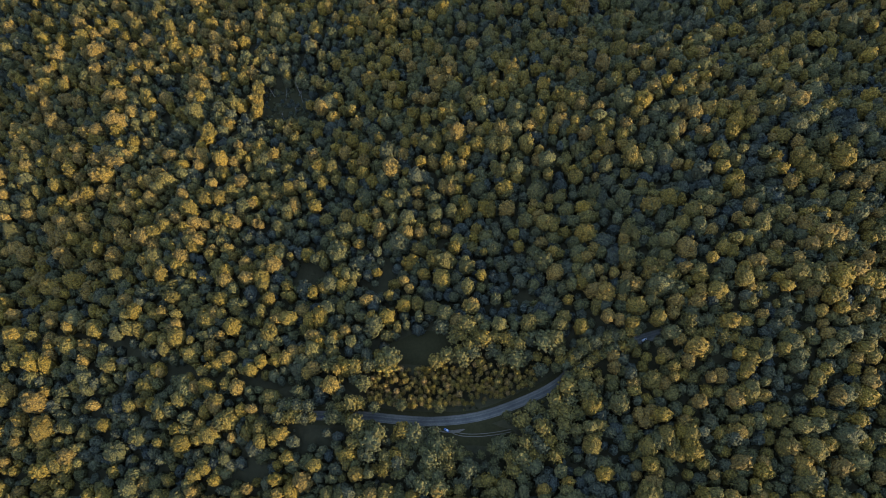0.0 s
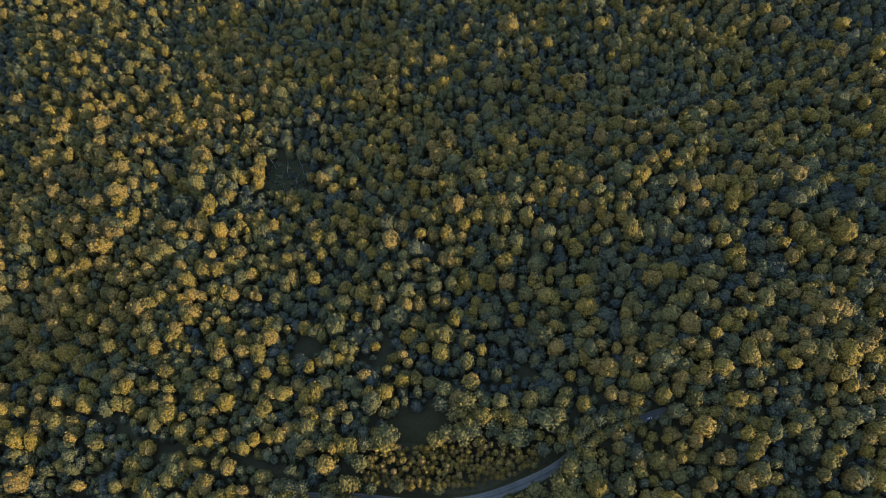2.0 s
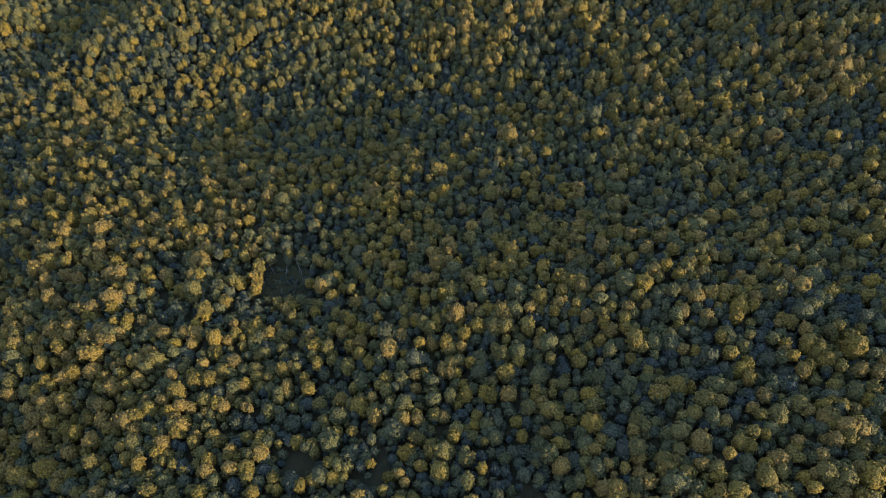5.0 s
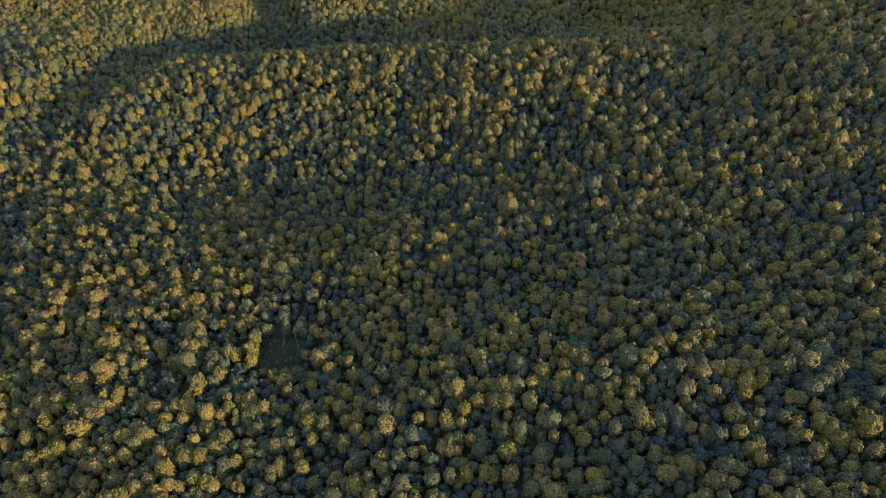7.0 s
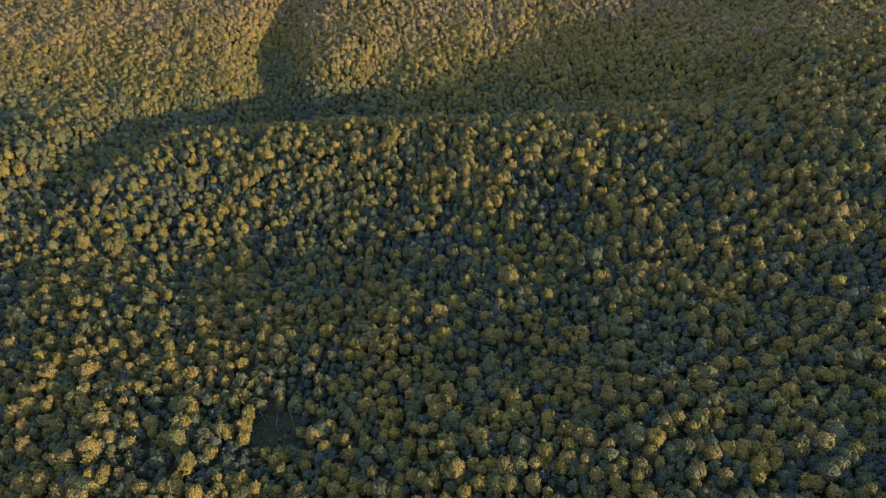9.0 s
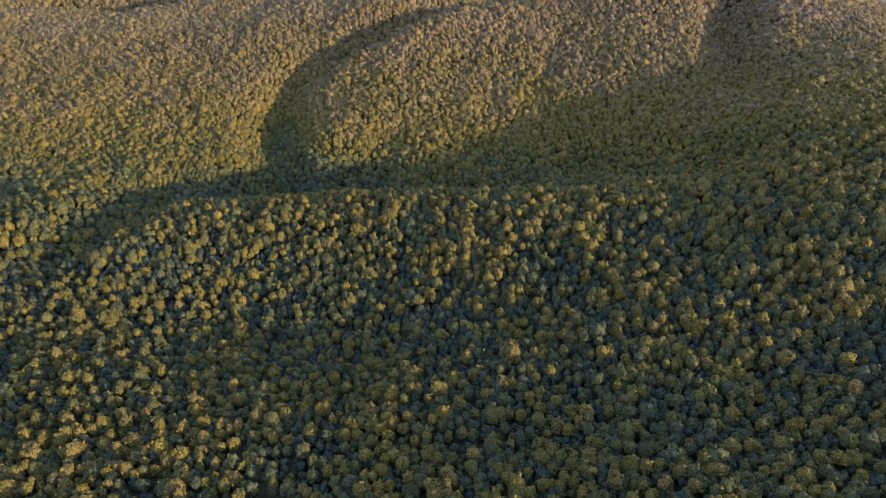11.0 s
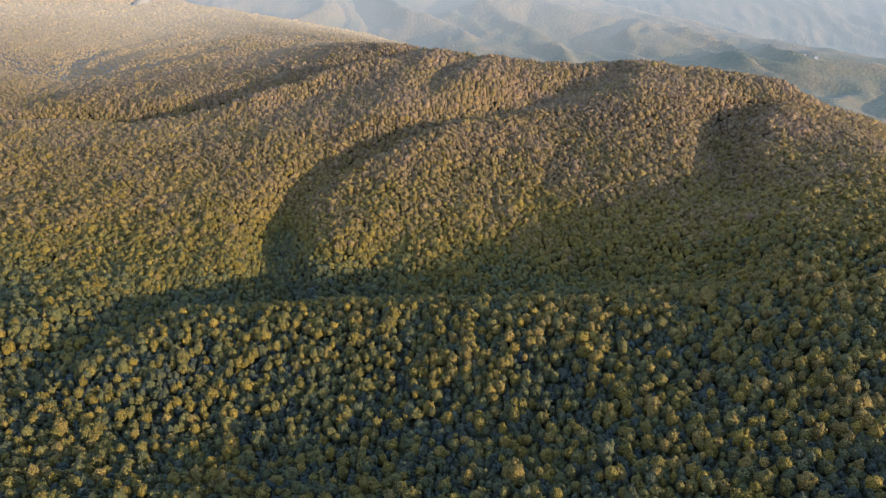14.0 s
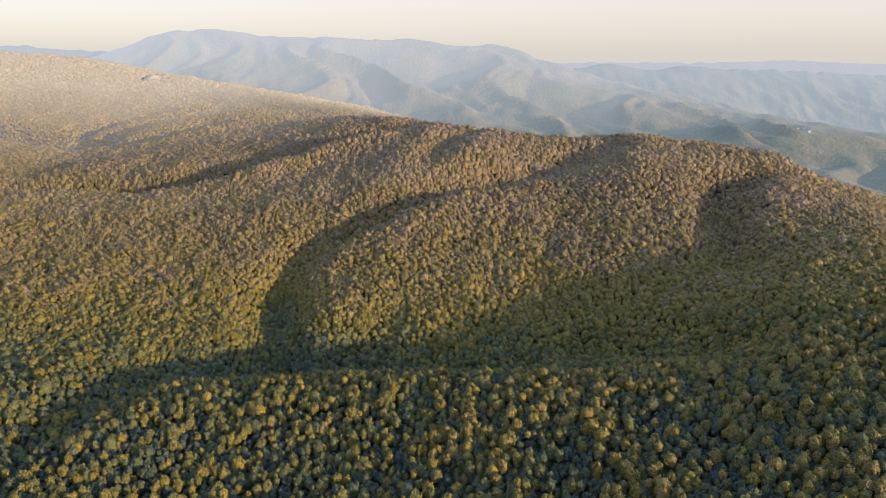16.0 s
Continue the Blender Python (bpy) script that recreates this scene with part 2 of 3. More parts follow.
gully(14, 45, (-129, 984), (-18, 1004), (107, 953), (228, 898))
gully(-20, 62, (836, 1624), (737, 1473), (632, 1280))


def obj(name, verts, faces, mat, parent=None, smooth=False):
    me = bpy.data.meshes.new(name)
    verts, faces = np.asarray(verts, np.float32), np.asarray(faces, np.int32)
    k = faces.shape[1]
    me.vertices.add(len(verts))
    me.vertices.foreach_set("co", verts.ravel())
    me.loops.add(faces.size)
    me.loops.foreach_set("vertex_index", faces.ravel())
    me.polygons.add(len(faces))
    me.polygons.foreach_set("loop_start", np.arange(0, faces.size, k, dtype=np.int32))
    me.polygons.foreach_set("use_smooth", np.full(len(faces), smooth))
    me.update(calc_edges=True)
    me.materials.append(mat)
    ob = new(name, me)
    if parent:
        ob.parent = parent
    return ob


def sheet(rows, cols):
    """Quads of a grid of rows x cols points."""
    a = (np.arange(rows - 1)[:, None] * cols + np.arange(cols - 1)).ravel()
    return np.stack([a, a + 1, a + cols + 1, a + cols], 1)


# ---- ground: one sheet, finer near by ----
v = np.concatenate([np.arange(-420, 0, 14.0), np.arange(0, 200, 5.0), np.arange(200, 900, 11.0), 900 * 1.0125 ** np.arange(0, 136)])
u = np.linspace(-1, 1, 281)
u = 0.55 * u + 0.45 * u ** 3
gx = u[None] * (620 + 0.80 * np.maximum(v, 0))[:, None] + 0 * v[:, None]
gy = v[:, None] + 0 * gx
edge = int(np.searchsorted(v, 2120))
land = np.stack([gx, gy, height(gx, gy)], -1)
ground = obj("ground", land[:edge + 1].reshape(-1, 3), sheet(*gx[:edge + 1].shape), M_GROUND, smooth=True)
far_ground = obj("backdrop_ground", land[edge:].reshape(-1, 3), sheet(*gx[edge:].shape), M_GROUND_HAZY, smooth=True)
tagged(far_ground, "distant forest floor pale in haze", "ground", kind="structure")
tagged(ground, "dark forest floor over hills and ravines", "ground", kind="structure")

# ---- road, clearings and paths ----
ROAD = np.array([(-135, 76), (-118, 75), (-103, 74), (-73, 73), (-37, 69.5), (-10, 68.5), (25, 72), (62, 83), (83, 93), (98, 105),
                 (118, 115), (148, 121), (168, 124), (195, 121), (225, 112)], float)
TRACK_1 = np.array([(-394, 159), (-360, 153), (-285, 143), (-254, 124), (-220, 110), (-176, 102), (-143, 95), (-112, 79)], float)
TRACK_2 = np.array([(-200, 18), (-184, 25), (-163, 34), (-135, 43), (-109, 58), (-91, 66)], float)
CLEARINGS = [(-27, 126, 24, 11), (-155, 372, 19, 20), (-120, 192, 8, 6), (-53, 188, 6, 6), (-82, 90, 6, 5), (16, 57, 25, 7), (-112, 66, 22, 5)]
YOUNG = np.array([(-69, 109), (0, 110), (71, 107), (62, 90), (23, 79), (-28, 78), (-68, 82)], float)


def curve(line, step):
    """A smooth line of places, about step apart, through the given ones."""
    p = np.vstack([2 * line[0] - line[1], line, 2 * line[-1] - line[-2]])
    out = []
    for a, b, c, d in zip(p[:-3], p[1:-2], p[2:-1], p[3:]):
        k = max(2, int(np.hypot(*(c - b)) / step))
        t = (np.arange(k) / k)[:, None]
        out.append(0.5 * (2 * b + (c - a) * t + (2 * a - 5 * b + 4 * c - d) * t ** 2 + (3 * b - a - 3 * c + d) * t ** 3))
    return np.vstack(out + [line[-1:]])


def strip(name, line, offsets, lift, mat, parent=None, across=False):
    """A band along a line, with points at the given distances to its left, laid on the land."""
    d = np.gradient(line, axis=0)
    d /= np.hypot(*d.T)[:, None]
    side = np.stack([-d[:, 1], d[:, 0]], 1)
    p = line[:, None] + side[:, None] * np.array(offsets)[None, :, None]
    base = height(line[:, 0], line[:, 1])[:, None]
    lift = np.broadcast_to(np.asarray(lift, float), (len(offsets),))
    z = 0.5 * base + 0.5 * height(p[..., 0], p[..., 1]) + lift
    ob = obj(name, np.concatenate([p, z[..., None]], -1).reshape(-1, 3), sheet(len(line), len(offsets))[:, ::-1], mat, parent, smooth=True)
    if across:
        w = np.broadcast_to(np.array(offsets) / max(offsets), z.shape).astype(np.float32)
        ob.data.attributes.new("across", "FLOAT", "POINT").data.foreach_set("value", w.ravel())
    return ob


def asphalt():
    """Worn grey asphalt with paler wheel lines and darker patches along the road."""
    m, n, l, b = material("worn_asphalt", 0.75)
    b.inputs["Specular IOR Level"].default_value = 0.3
    fine, big = noise_node(n, l, 0.9, 5.0), noise_node(n, l, 0.06, 3.0)
    a = n.new("ShaderNodeAttribute")
    a.attribute_name = "across"
    w = n.new("ShaderNodeMath")
    w.operation = "MULTIPLY_ADD"
    w.inputs[1].default_value, w.inputs[2].default_value = 0.5, 0.5
    l.new(a.outputs["Fac"], w.inputs[0])
    lines = ramp(n, l, w.outputs[0], [(0.0, (0.13, 0.125, 0.115)), (0.10, (0.085, 0.086, 0.088)), (0.22, (0.135, 0.135, 0.135)), (0.34, (0.088, 0.09, 0.092)),
                                      (0.50, (0.075, 0.077, 0.08)), (0.62, (0.13, 0.13, 0.13)), (0.74, (0.09, 0.09, 0.092)), (0.86, (0.14, 0.138, 0.132)), (1.0, (0.10, 0.095, 0.085))])
    grain = ramp(n, l, fine.outputs["Fac"], [(0.3, (0.8, 0.8, 0.8)), (0.7, (1.2, 1.2, 1.2))])
    worn = ramp(n, l, big.outputs["Fac"], [(0.35, (0.50, 0.46, 0.36)), (0.65, (0.88, 0.80, 0.61))])
    col = mixed(n, l, mixed(n, l, lines.outputs[0], grain.outputs[0], 1.0, "MULTIPLY"), worn.outputs[0], 1.0, "MULTIPLY")
    l.new(col, b.inputs["Base Color"])
    return m


M_ASPHALT = asphalt()
road_line = curve(ROAD, 3.0)
road = strip("road", road_line, (-3.7, -2.5, -1.2, 0, 1.2, 2.5, 3.7), (0.55, 0.62, 0.67, 0.7, 0.67, 0.62, 0.55), M_ASPHALT, across=True)
tagged(road, "curving two-lane country road of worn grey asphalt", "road", kind="structure")
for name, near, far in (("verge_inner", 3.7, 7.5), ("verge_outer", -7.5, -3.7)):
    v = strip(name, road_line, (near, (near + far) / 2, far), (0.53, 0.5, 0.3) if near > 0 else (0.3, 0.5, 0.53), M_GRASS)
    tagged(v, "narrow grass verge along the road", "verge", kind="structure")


def meadow(name, x, y, a, b, label, lift=0.35):
    """An uneven oval of grass laid on the land."""
    r, t = np.linspace(0, 1, 9), np.linspace(0, math.tau, 49)[:-1]
    edge = 1.25 + 0.12 * np.sin(3 * t + x) + 0.08 * np.sin(5 * t + y)
    px, py = x + a * r[:, None] * (edge * np.cos(t))[None], y + b * r[:, None] * (edge * np.sin(t))[None]
    k = len(t)
    f = [(i * k + j, (i + 1) * k + j, (i + 1) * k + (j + 1) % k, i * k + (j + 1) % k) for i in range(8) for j in range(k)]
    ob = obj(name, np.stack([px, py, height(px, py) + lift], -1).reshape(-1, 3), f, M_GRASS, smooth=True)
    return tagged(ob, label, "meadow", kind="structure")


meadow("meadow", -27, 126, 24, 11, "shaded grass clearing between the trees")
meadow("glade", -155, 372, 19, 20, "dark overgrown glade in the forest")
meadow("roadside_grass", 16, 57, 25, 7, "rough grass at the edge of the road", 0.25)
# two wheel ruts that leave the road beside the parked car
rut_line = curve(np.array([(-4, 61.5), (4, 58.2), (16, 57.0), (30, 57.5), (44, 59.0)], float), 2.0)
rut_label = "bare wheel rut worn into the roadside grass"
for off in (-0.95, 0.95):
    tagged(strip("wheel_rut", rut_line, (off - 0.3, off, off + 0.3), (0.42, 0.40, 0.42), M_DIRT), rut_label, "track", kind="structure")
tagged(strip("lay_by", curve(np.array([(-14, 62.5), (-6, 61), (2, 61), (8, 63)], float), 2.0), (-1.6, 0, 1.6), (0.42, 0.5, 0.5), M_DIRT),
       "gravel lay-by at the edge of the road", "lay-by", kind="structure")

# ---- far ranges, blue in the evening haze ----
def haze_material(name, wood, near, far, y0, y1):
    """Far woods with the haze painted in: more glow and dimmer base colour the farther off."""
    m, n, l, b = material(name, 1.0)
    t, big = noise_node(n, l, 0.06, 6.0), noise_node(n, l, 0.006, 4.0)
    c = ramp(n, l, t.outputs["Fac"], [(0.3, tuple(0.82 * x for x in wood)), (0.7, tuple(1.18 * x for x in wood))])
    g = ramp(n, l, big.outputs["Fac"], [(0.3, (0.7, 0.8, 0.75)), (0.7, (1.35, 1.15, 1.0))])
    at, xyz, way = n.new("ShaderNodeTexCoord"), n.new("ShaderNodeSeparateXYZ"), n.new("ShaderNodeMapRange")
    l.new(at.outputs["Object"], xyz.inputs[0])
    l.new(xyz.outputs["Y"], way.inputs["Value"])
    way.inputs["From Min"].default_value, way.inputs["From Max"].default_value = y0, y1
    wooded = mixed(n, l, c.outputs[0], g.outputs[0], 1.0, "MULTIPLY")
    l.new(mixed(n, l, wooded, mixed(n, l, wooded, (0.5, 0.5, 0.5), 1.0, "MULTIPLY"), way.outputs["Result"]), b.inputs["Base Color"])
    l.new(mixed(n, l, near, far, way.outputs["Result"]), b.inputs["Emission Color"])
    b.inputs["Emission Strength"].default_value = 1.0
    bump = n.new("ShaderNodeBump")
    bump.inputs["Strength"].default_value, bump.inputs["Distance"].default_value = 0.8, 3.5
    crowns = n.new("ShaderNodeTexVoronoi")
    crowns.inputs["Scale"].default_value = 1 / 13
    l.new(at.outputs["Object"], crowns.inputs["Vector"])
    heap = n.new("ShaderNodeMath")
    heap.operation = "MULTIPLY_ADD"
    heap.inputs[1].default_value = -0.8
    l.new(crowns.outputs["Distance"], heap.inputs[0])
    l.new(t.outputs["Fac"], heap.inputs[2])
    l.new(heap.outputs[0], bump.inputs["Height"])
    l.new(bump.outputs[0], b.inputs["Normal"])
    return m


SLOPES = {}


def far_range(name, top, foot, spurs, mat, label, seed):
    """A mountain range: a slope between a foot and a crest, folded into spurs and side valleys."""
    top, foot = curve3(np.array(top, float), 45), curve3(np.array(foot, float), 45)
    k = 400
    s = np.linspace(0, 1, k)

    def even(p):
        t = np.linspace(0, 1, len(p))
        return np.stack([np.interp(s, t, p[:, j]) for j in range(3)], 1)
    top, foot = even(top), even(foot)
    h = np.linspace(0, 1, 46)[:, None, None]
    p = foot + (top - foot) * h
    p[..., 2] = foot[:, 2] + (top - foot)[:, 2] * (0.75 * h[..., 0] + 0.25 * h[..., 0] ** 2)
    lift = h[..., 0]
    ax, ay = p[..., 0] * 0.85 + p[..., 1] * 0.5, (p[..., 1] - p[..., 0] * 0.35) * 0.45
    ax = ax + 160 * wave(p[..., 0], p[..., 1], 700, seed + 5)
    fold = 1.1 - 2.3 * np.abs(wave(ax, ay, 980, seed)) + 0.5 - 1.1 * np.abs(wave(ax, ay, 430, seed + 1)) + 0.34 * wave(ax, ay, 170, seed + 2) - 0.3 * np.abs(wave(ax, ay, 95, seed + 7))
    p[..., 2] += spurs * fold * np.sin(np.pi * np.clip(lift * 0.93 + 0.04, 0, 1))
    p[..., 2] += 5 * wave(p[..., 0], p[..., 1], 140, seed + 3)
    back = p[-1:] + np.array((0, 150, -260))
    low = p[:1] + np.array((0, -10, -200))
    p = np.concatenate([low, p, back])
    SLOPES[name] = p[1:-1].reshape(-1, 3)
    ob = obj(name, p.reshape(-1, 3), sheet(p.shape[0], k), mat, smooth=True)
    return tagged(ob, label, "mountain range", kind="structure")


def on_range(x, y):
    """The height of the near range's surface."""
    p = SLOPES["backdrop_range_near"]
    near = np.argsort(np.hypot(p[:, 0] - x, p[:, 1] - y))[:3]
    return float(p[near, 2].mean())


def curve3(line, step):
    xy, out = line, []
    p = np.vstack([2 * xy[0] - xy[1], xy, 2 * xy[-1] - xy[-2]])
    for a, b, c, d in zip(p[:-3], p[1:-2], p[2:-1], p[3:]):
        k = max(2, int(np.hypot(*(c - b)[:2]) / step))
        t = (np.arange(k) / k)[:, None]
        out.append(0.5 * (2 * b + (c - a) * t + (2 * a - 5 * b + 4 * c - d) * t ** 2 + (3 * b - a - 3 * c + d) * t ** 3))
    return np.vstack(out + [line[-1:]])


RANGE_TOP = [(-3415, 4650, 445), (-2610, 4600, 464), (-2172, 4500, 519), (-1840, 4450, 616), (-1527, 4400, 649), (-1085, 4350, 603), (-649, 4300, 592),
             (-187, 4250, 591), (57, 4200, 544), (365, 4150, 543), (610, 4050, 459), (828, 3950, 397), (1053, 3850, 331), (1295, 3700, 292),
             (1498, 3500, 238), (1727, 3300, 192), (2078, 3100, 133), (2549, 2900, 33)]
RANGE_FOOT = [(-2923, 3900, 168), (-2192, 3800, 200), (-1817, 3700, 200), (-1525, 3600, 200), (-1249, 3500, 200), (-874, 3400, 180), (-515, 3300, 140),
              (-143, 3150, 120), (43, 3050, 110), (269, 2950, 100), (444, 2850, 95), (593, 2750, 100), (750, 2680, 110), (936, 2620, 105),
              (1110, 2550, 90), (1309, 2450, 40), (1551, 2250, -40), (1913, 2100, -160)]
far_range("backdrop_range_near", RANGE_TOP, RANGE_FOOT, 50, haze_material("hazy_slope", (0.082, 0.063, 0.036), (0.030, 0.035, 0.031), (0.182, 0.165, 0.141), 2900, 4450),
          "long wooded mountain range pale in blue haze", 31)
BACK_TOP = [(678, 4600, 372), (963, 4600, 416), (1115, 4600, 439), (1328, 4600, 402), (1445, 4600, 391), (1652, 4600, 420), (1943, 4600, 394),
            (2366, 4600, 387), (3018, 4600, 354), (3915, 4600, 335)]
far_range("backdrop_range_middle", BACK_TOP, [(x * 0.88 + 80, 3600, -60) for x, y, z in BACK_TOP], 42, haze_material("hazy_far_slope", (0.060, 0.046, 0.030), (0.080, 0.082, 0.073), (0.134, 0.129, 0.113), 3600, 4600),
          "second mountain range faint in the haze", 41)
LAST_TOP = [(-3897, 4800, 558), (-3106, 4800, 550), (-2946, 4800, 558), (-2714, 4800, 527), (-2359, 4800, 512), (-1531, 4800, 443), (465, 4800, 436),
            (1942, 4800, 440), (2459, 4800, 451), (3133, 4800, 432), (4059, 4800, 436)]
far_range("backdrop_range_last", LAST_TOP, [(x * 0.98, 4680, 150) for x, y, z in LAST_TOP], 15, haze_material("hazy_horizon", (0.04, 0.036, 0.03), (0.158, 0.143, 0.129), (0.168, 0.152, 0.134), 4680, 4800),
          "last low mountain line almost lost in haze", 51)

# ---- forest ----
ICO = [(0, 0, 1)] + [(0.894 * math.cos(a), 0.894 * math.sin(a), 0.447) for a in np.arange(5) * math.tau / 5] \
    + [(0.894 * math.cos(a), 0.894 * math.sin(a), -0.447) for a in (np.arange(5) + 0.5) * math.tau / 5] + [(0, 0, -1)]
ICO_F = [(0, 1 + k, 1 + (k + 1) % 5) for k in range(5)] + [(1 + k, 6 + k, 1 + (k + 1) % 5) for k in range(5)] \
    + [(1 + (k + 1) % 5, 6 + k, 6 + (k + 1) % 5) for k in range(5)] + [(11, 6 + (k + 1) % 5, 6 + k) for k in range(5)]


def ball(level):
    """A round mesh of 20 or 80 triangles."""
    v, f = [Vector(p).normalized() for p in ICO], list(ICO_F)
    for _ in range(level):
        mid, g = {}, []

        def half(a, b):
            key = (min(a, b), max(a, b))
            if key not in mid:
                mid[key] = len(v)
                v.append(((v[a] + v[b]) / 2).normalized())
            return mid[key]
        for a, b, c in f:
            p, q, r = half(a, b), half(b, c), half(c, a)
            g += [(a, p, r), (p, b, q), (r, q, c), (p, q, r)]
        f = g
    return np.array([tuple(p) for p in v]), np.array(f)


BALL_S = ball(0)
DOME = (BALL_S[0][:11], BALL_S[1][:15])
CAP = (np.array([(0, 0, 1)] + [(0.75 * math.cos(a), 0.75 * math.sin(a), 0.6) for a in np.arange(5) * math.tau / 5]
                + [(math.cos(a), math.sin(a), -0.3) for a in (np.arange(5) + 0.5) * math.tau / 5]), BALL_S[1][:15])
# a small clump: ten triangles round a waist of five corners
TUFT = (np.array([(0, 0, 1)] + [(math.cos(a), math.sin(a), 0) for a in np.arange(5) * math.tau / 5] + [(0, 0, -1)]),
        np.array([(0, 1 + k, 1 + (k + 1) % 5) for k in range(5)] + [(6, 1 + (k + 1) % 5, 1 + k) for k in range(5)]))


def crown(rng, clumps, base=BALL_S, tall=1.15, heart=0.88):
    """A crown about one wide each way and its top at 0: a domed heart with ragged clumps of leaves over its upper side."""
    v, f = base
    v = v * (heart if clumps else 1.0) * (1 + rng.uniform(-0.12, 0.12, (len(v), 1)) * (1 if clumps else 0.6))
    v = v * (1, 1, tall)
    vs, fs, at = [v], [f], len(v)
    for k in range(clumps):
        h = 1 - (k + 0.5) / clumps * 1.3
        a = k * 2.39996 + rng.uniform(-0.35, 0.35)
        w = math.sqrt(max(0, 1 - h * h))
        c = np.array((w * math.cos(a), w * math.sin(a), h * tall)) * rng.uniform(0.70, 0.86)
        s = rng.uniform(0.75, 1.25) * 0.94 / math.sqrt(clumps + 2)
        p = TUFT[0] @ np.array(Euler(rng.uniform(0, 6, 3)).to_matrix())
        p = p * s * (1 + rng.uniform(-0.3, 0.3, (7, 1))) + c
        vs.append(p)
        fs.append(TUFT[1] + at)
        at += 7
    v = np.concatenate(vs)
    return v - (0, 0, v[:, 2].max()), np.concatenate(fs)


def plant(name, label, places, sizes, tall, tints, shapes, seed, mat=M_LEAF):
    """Many trees' crowns in one mesh; places: x, y, z of their tops."""
    rng = np.random.default_rng(seed)
    which = rng.integers(0, len(shapes), len(places))
    turn = rng.uniform(0, math.tau, len(places))
    vs, fs, ts, at = [], [], [], 0
    for k, (v, f) in enumerate(shapes):
        i = np.nonzero(which == k)[0]
        if not len(i):
            continue
        c, s = np.cos(turn[i])[:, None], np.sin(turn[i])[:, None]
        lean = rng.uniform(0.85, 1.18, (len(i), 1))
        x = (v[:, 0] * c - v[:, 1] * s) * sizes[i, None] * lean + places[i, 0:1]
        y = (v[:, 0] * s + v[:, 1] * c) * sizes[i, None] / lean + places[i, 1:2]
        z = v[:, 2] * sizes[i, None] * tall[i, None] + places[i, 2:3]
        vs.append(np.stack([x, y, z], -1).reshape(-1, 3))
        fs.append((f[None] + at + (np.arange(len(i)) * len(v))[:, None, None]).reshape(-1, 3))
        ts.append(np.repeat(tints[i], len(v)))
        at += len(i) * len(v)
    ob = obj(name, np.concatenate(vs), np.concatenate(fs), mat, smooth=True)
    ob.data.attributes.new("tint", "FLOAT", "POINT").data.foreach_set("value", np.concatenate(ts).astype(np.float32))
    return tagged(ob, label, "forest", kind="stuff")


def scatter(y0, y1, gap, seed):
    """Jittered places over the stretch of land between y0 and y1 that lies before the camera."""
    rng = np.random.default_rng(seed)
    ys = np.arange(y0, y1, gap * 0.87)
    out = []
    for k, yy in enumerate(ys):
        w = 0.70 * math.hypot(500, yy) + 45
        xs = np.arange(-w, w, gap) + (k % 2) * gap / 2
        out.append(np.stack([xs, np.full(len(xs), yy)], 1))
    p = np.concatenate(out)
    return p + rng.uniform(-0.36, 0.36, p.shape) * gap


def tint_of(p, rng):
    # far slopes are more copper, and some haze is painted in: paler, pinker leaves
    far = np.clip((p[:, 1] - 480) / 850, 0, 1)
    # the shoulder's sunlit gold is put into the tint; yellow-green round the road
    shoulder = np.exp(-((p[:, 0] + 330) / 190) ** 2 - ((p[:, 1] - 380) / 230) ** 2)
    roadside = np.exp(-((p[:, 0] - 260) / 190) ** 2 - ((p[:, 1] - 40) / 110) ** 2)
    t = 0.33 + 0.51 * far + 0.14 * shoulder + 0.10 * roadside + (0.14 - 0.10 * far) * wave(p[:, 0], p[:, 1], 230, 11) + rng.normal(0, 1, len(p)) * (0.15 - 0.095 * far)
    # valley shade put into the tint: low trees greener, darker than the high slopes
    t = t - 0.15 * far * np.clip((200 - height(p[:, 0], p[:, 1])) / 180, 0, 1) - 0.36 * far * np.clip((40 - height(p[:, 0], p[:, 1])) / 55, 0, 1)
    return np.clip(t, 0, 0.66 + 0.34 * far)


def inside(p, poly):
    """Which places lie within a polygon."""
    hit = np.zeros(len(p), bool)
    for a, b in zip(poly, np.roll(poly, -1, 0)):
        cross = (a[1] > p[:, 1]) != (b[1] > p[:, 1])
        hit ^= cross & (p[:, 0] < (b[0] - a[0]) * (p[:, 1] - a[1]) / (b[1] - a[1] + 1e-9) + a[0])
    return hit


def open_ground(p, size):
    """Which places have to stay free of big trees."""
    bare = (along(p[:, 0], p[:, 1], ROAD)[0] < np.where(np.abs(p[:, 0] - 8) < 68, 5.5 + 0.55 * size, 3.6)) | (along(p[:, 0], p[:, 1], TRACK_1)[0] < 0.6 + 0.5 * size) | (along(p[:, 0], p[:, 1], TRACK_2)[0] < 0.6 + 0.5 * size)
    for x, y, a, b in CLEARINGS:
        bare |= ((p[:, 0] - x) / (a + 0.5 * size)) ** 2 + ((p[:, 1] - y) / (b + 0.5 * size)) ** 2 < 1
    return bare | inside(p, YOUNG)


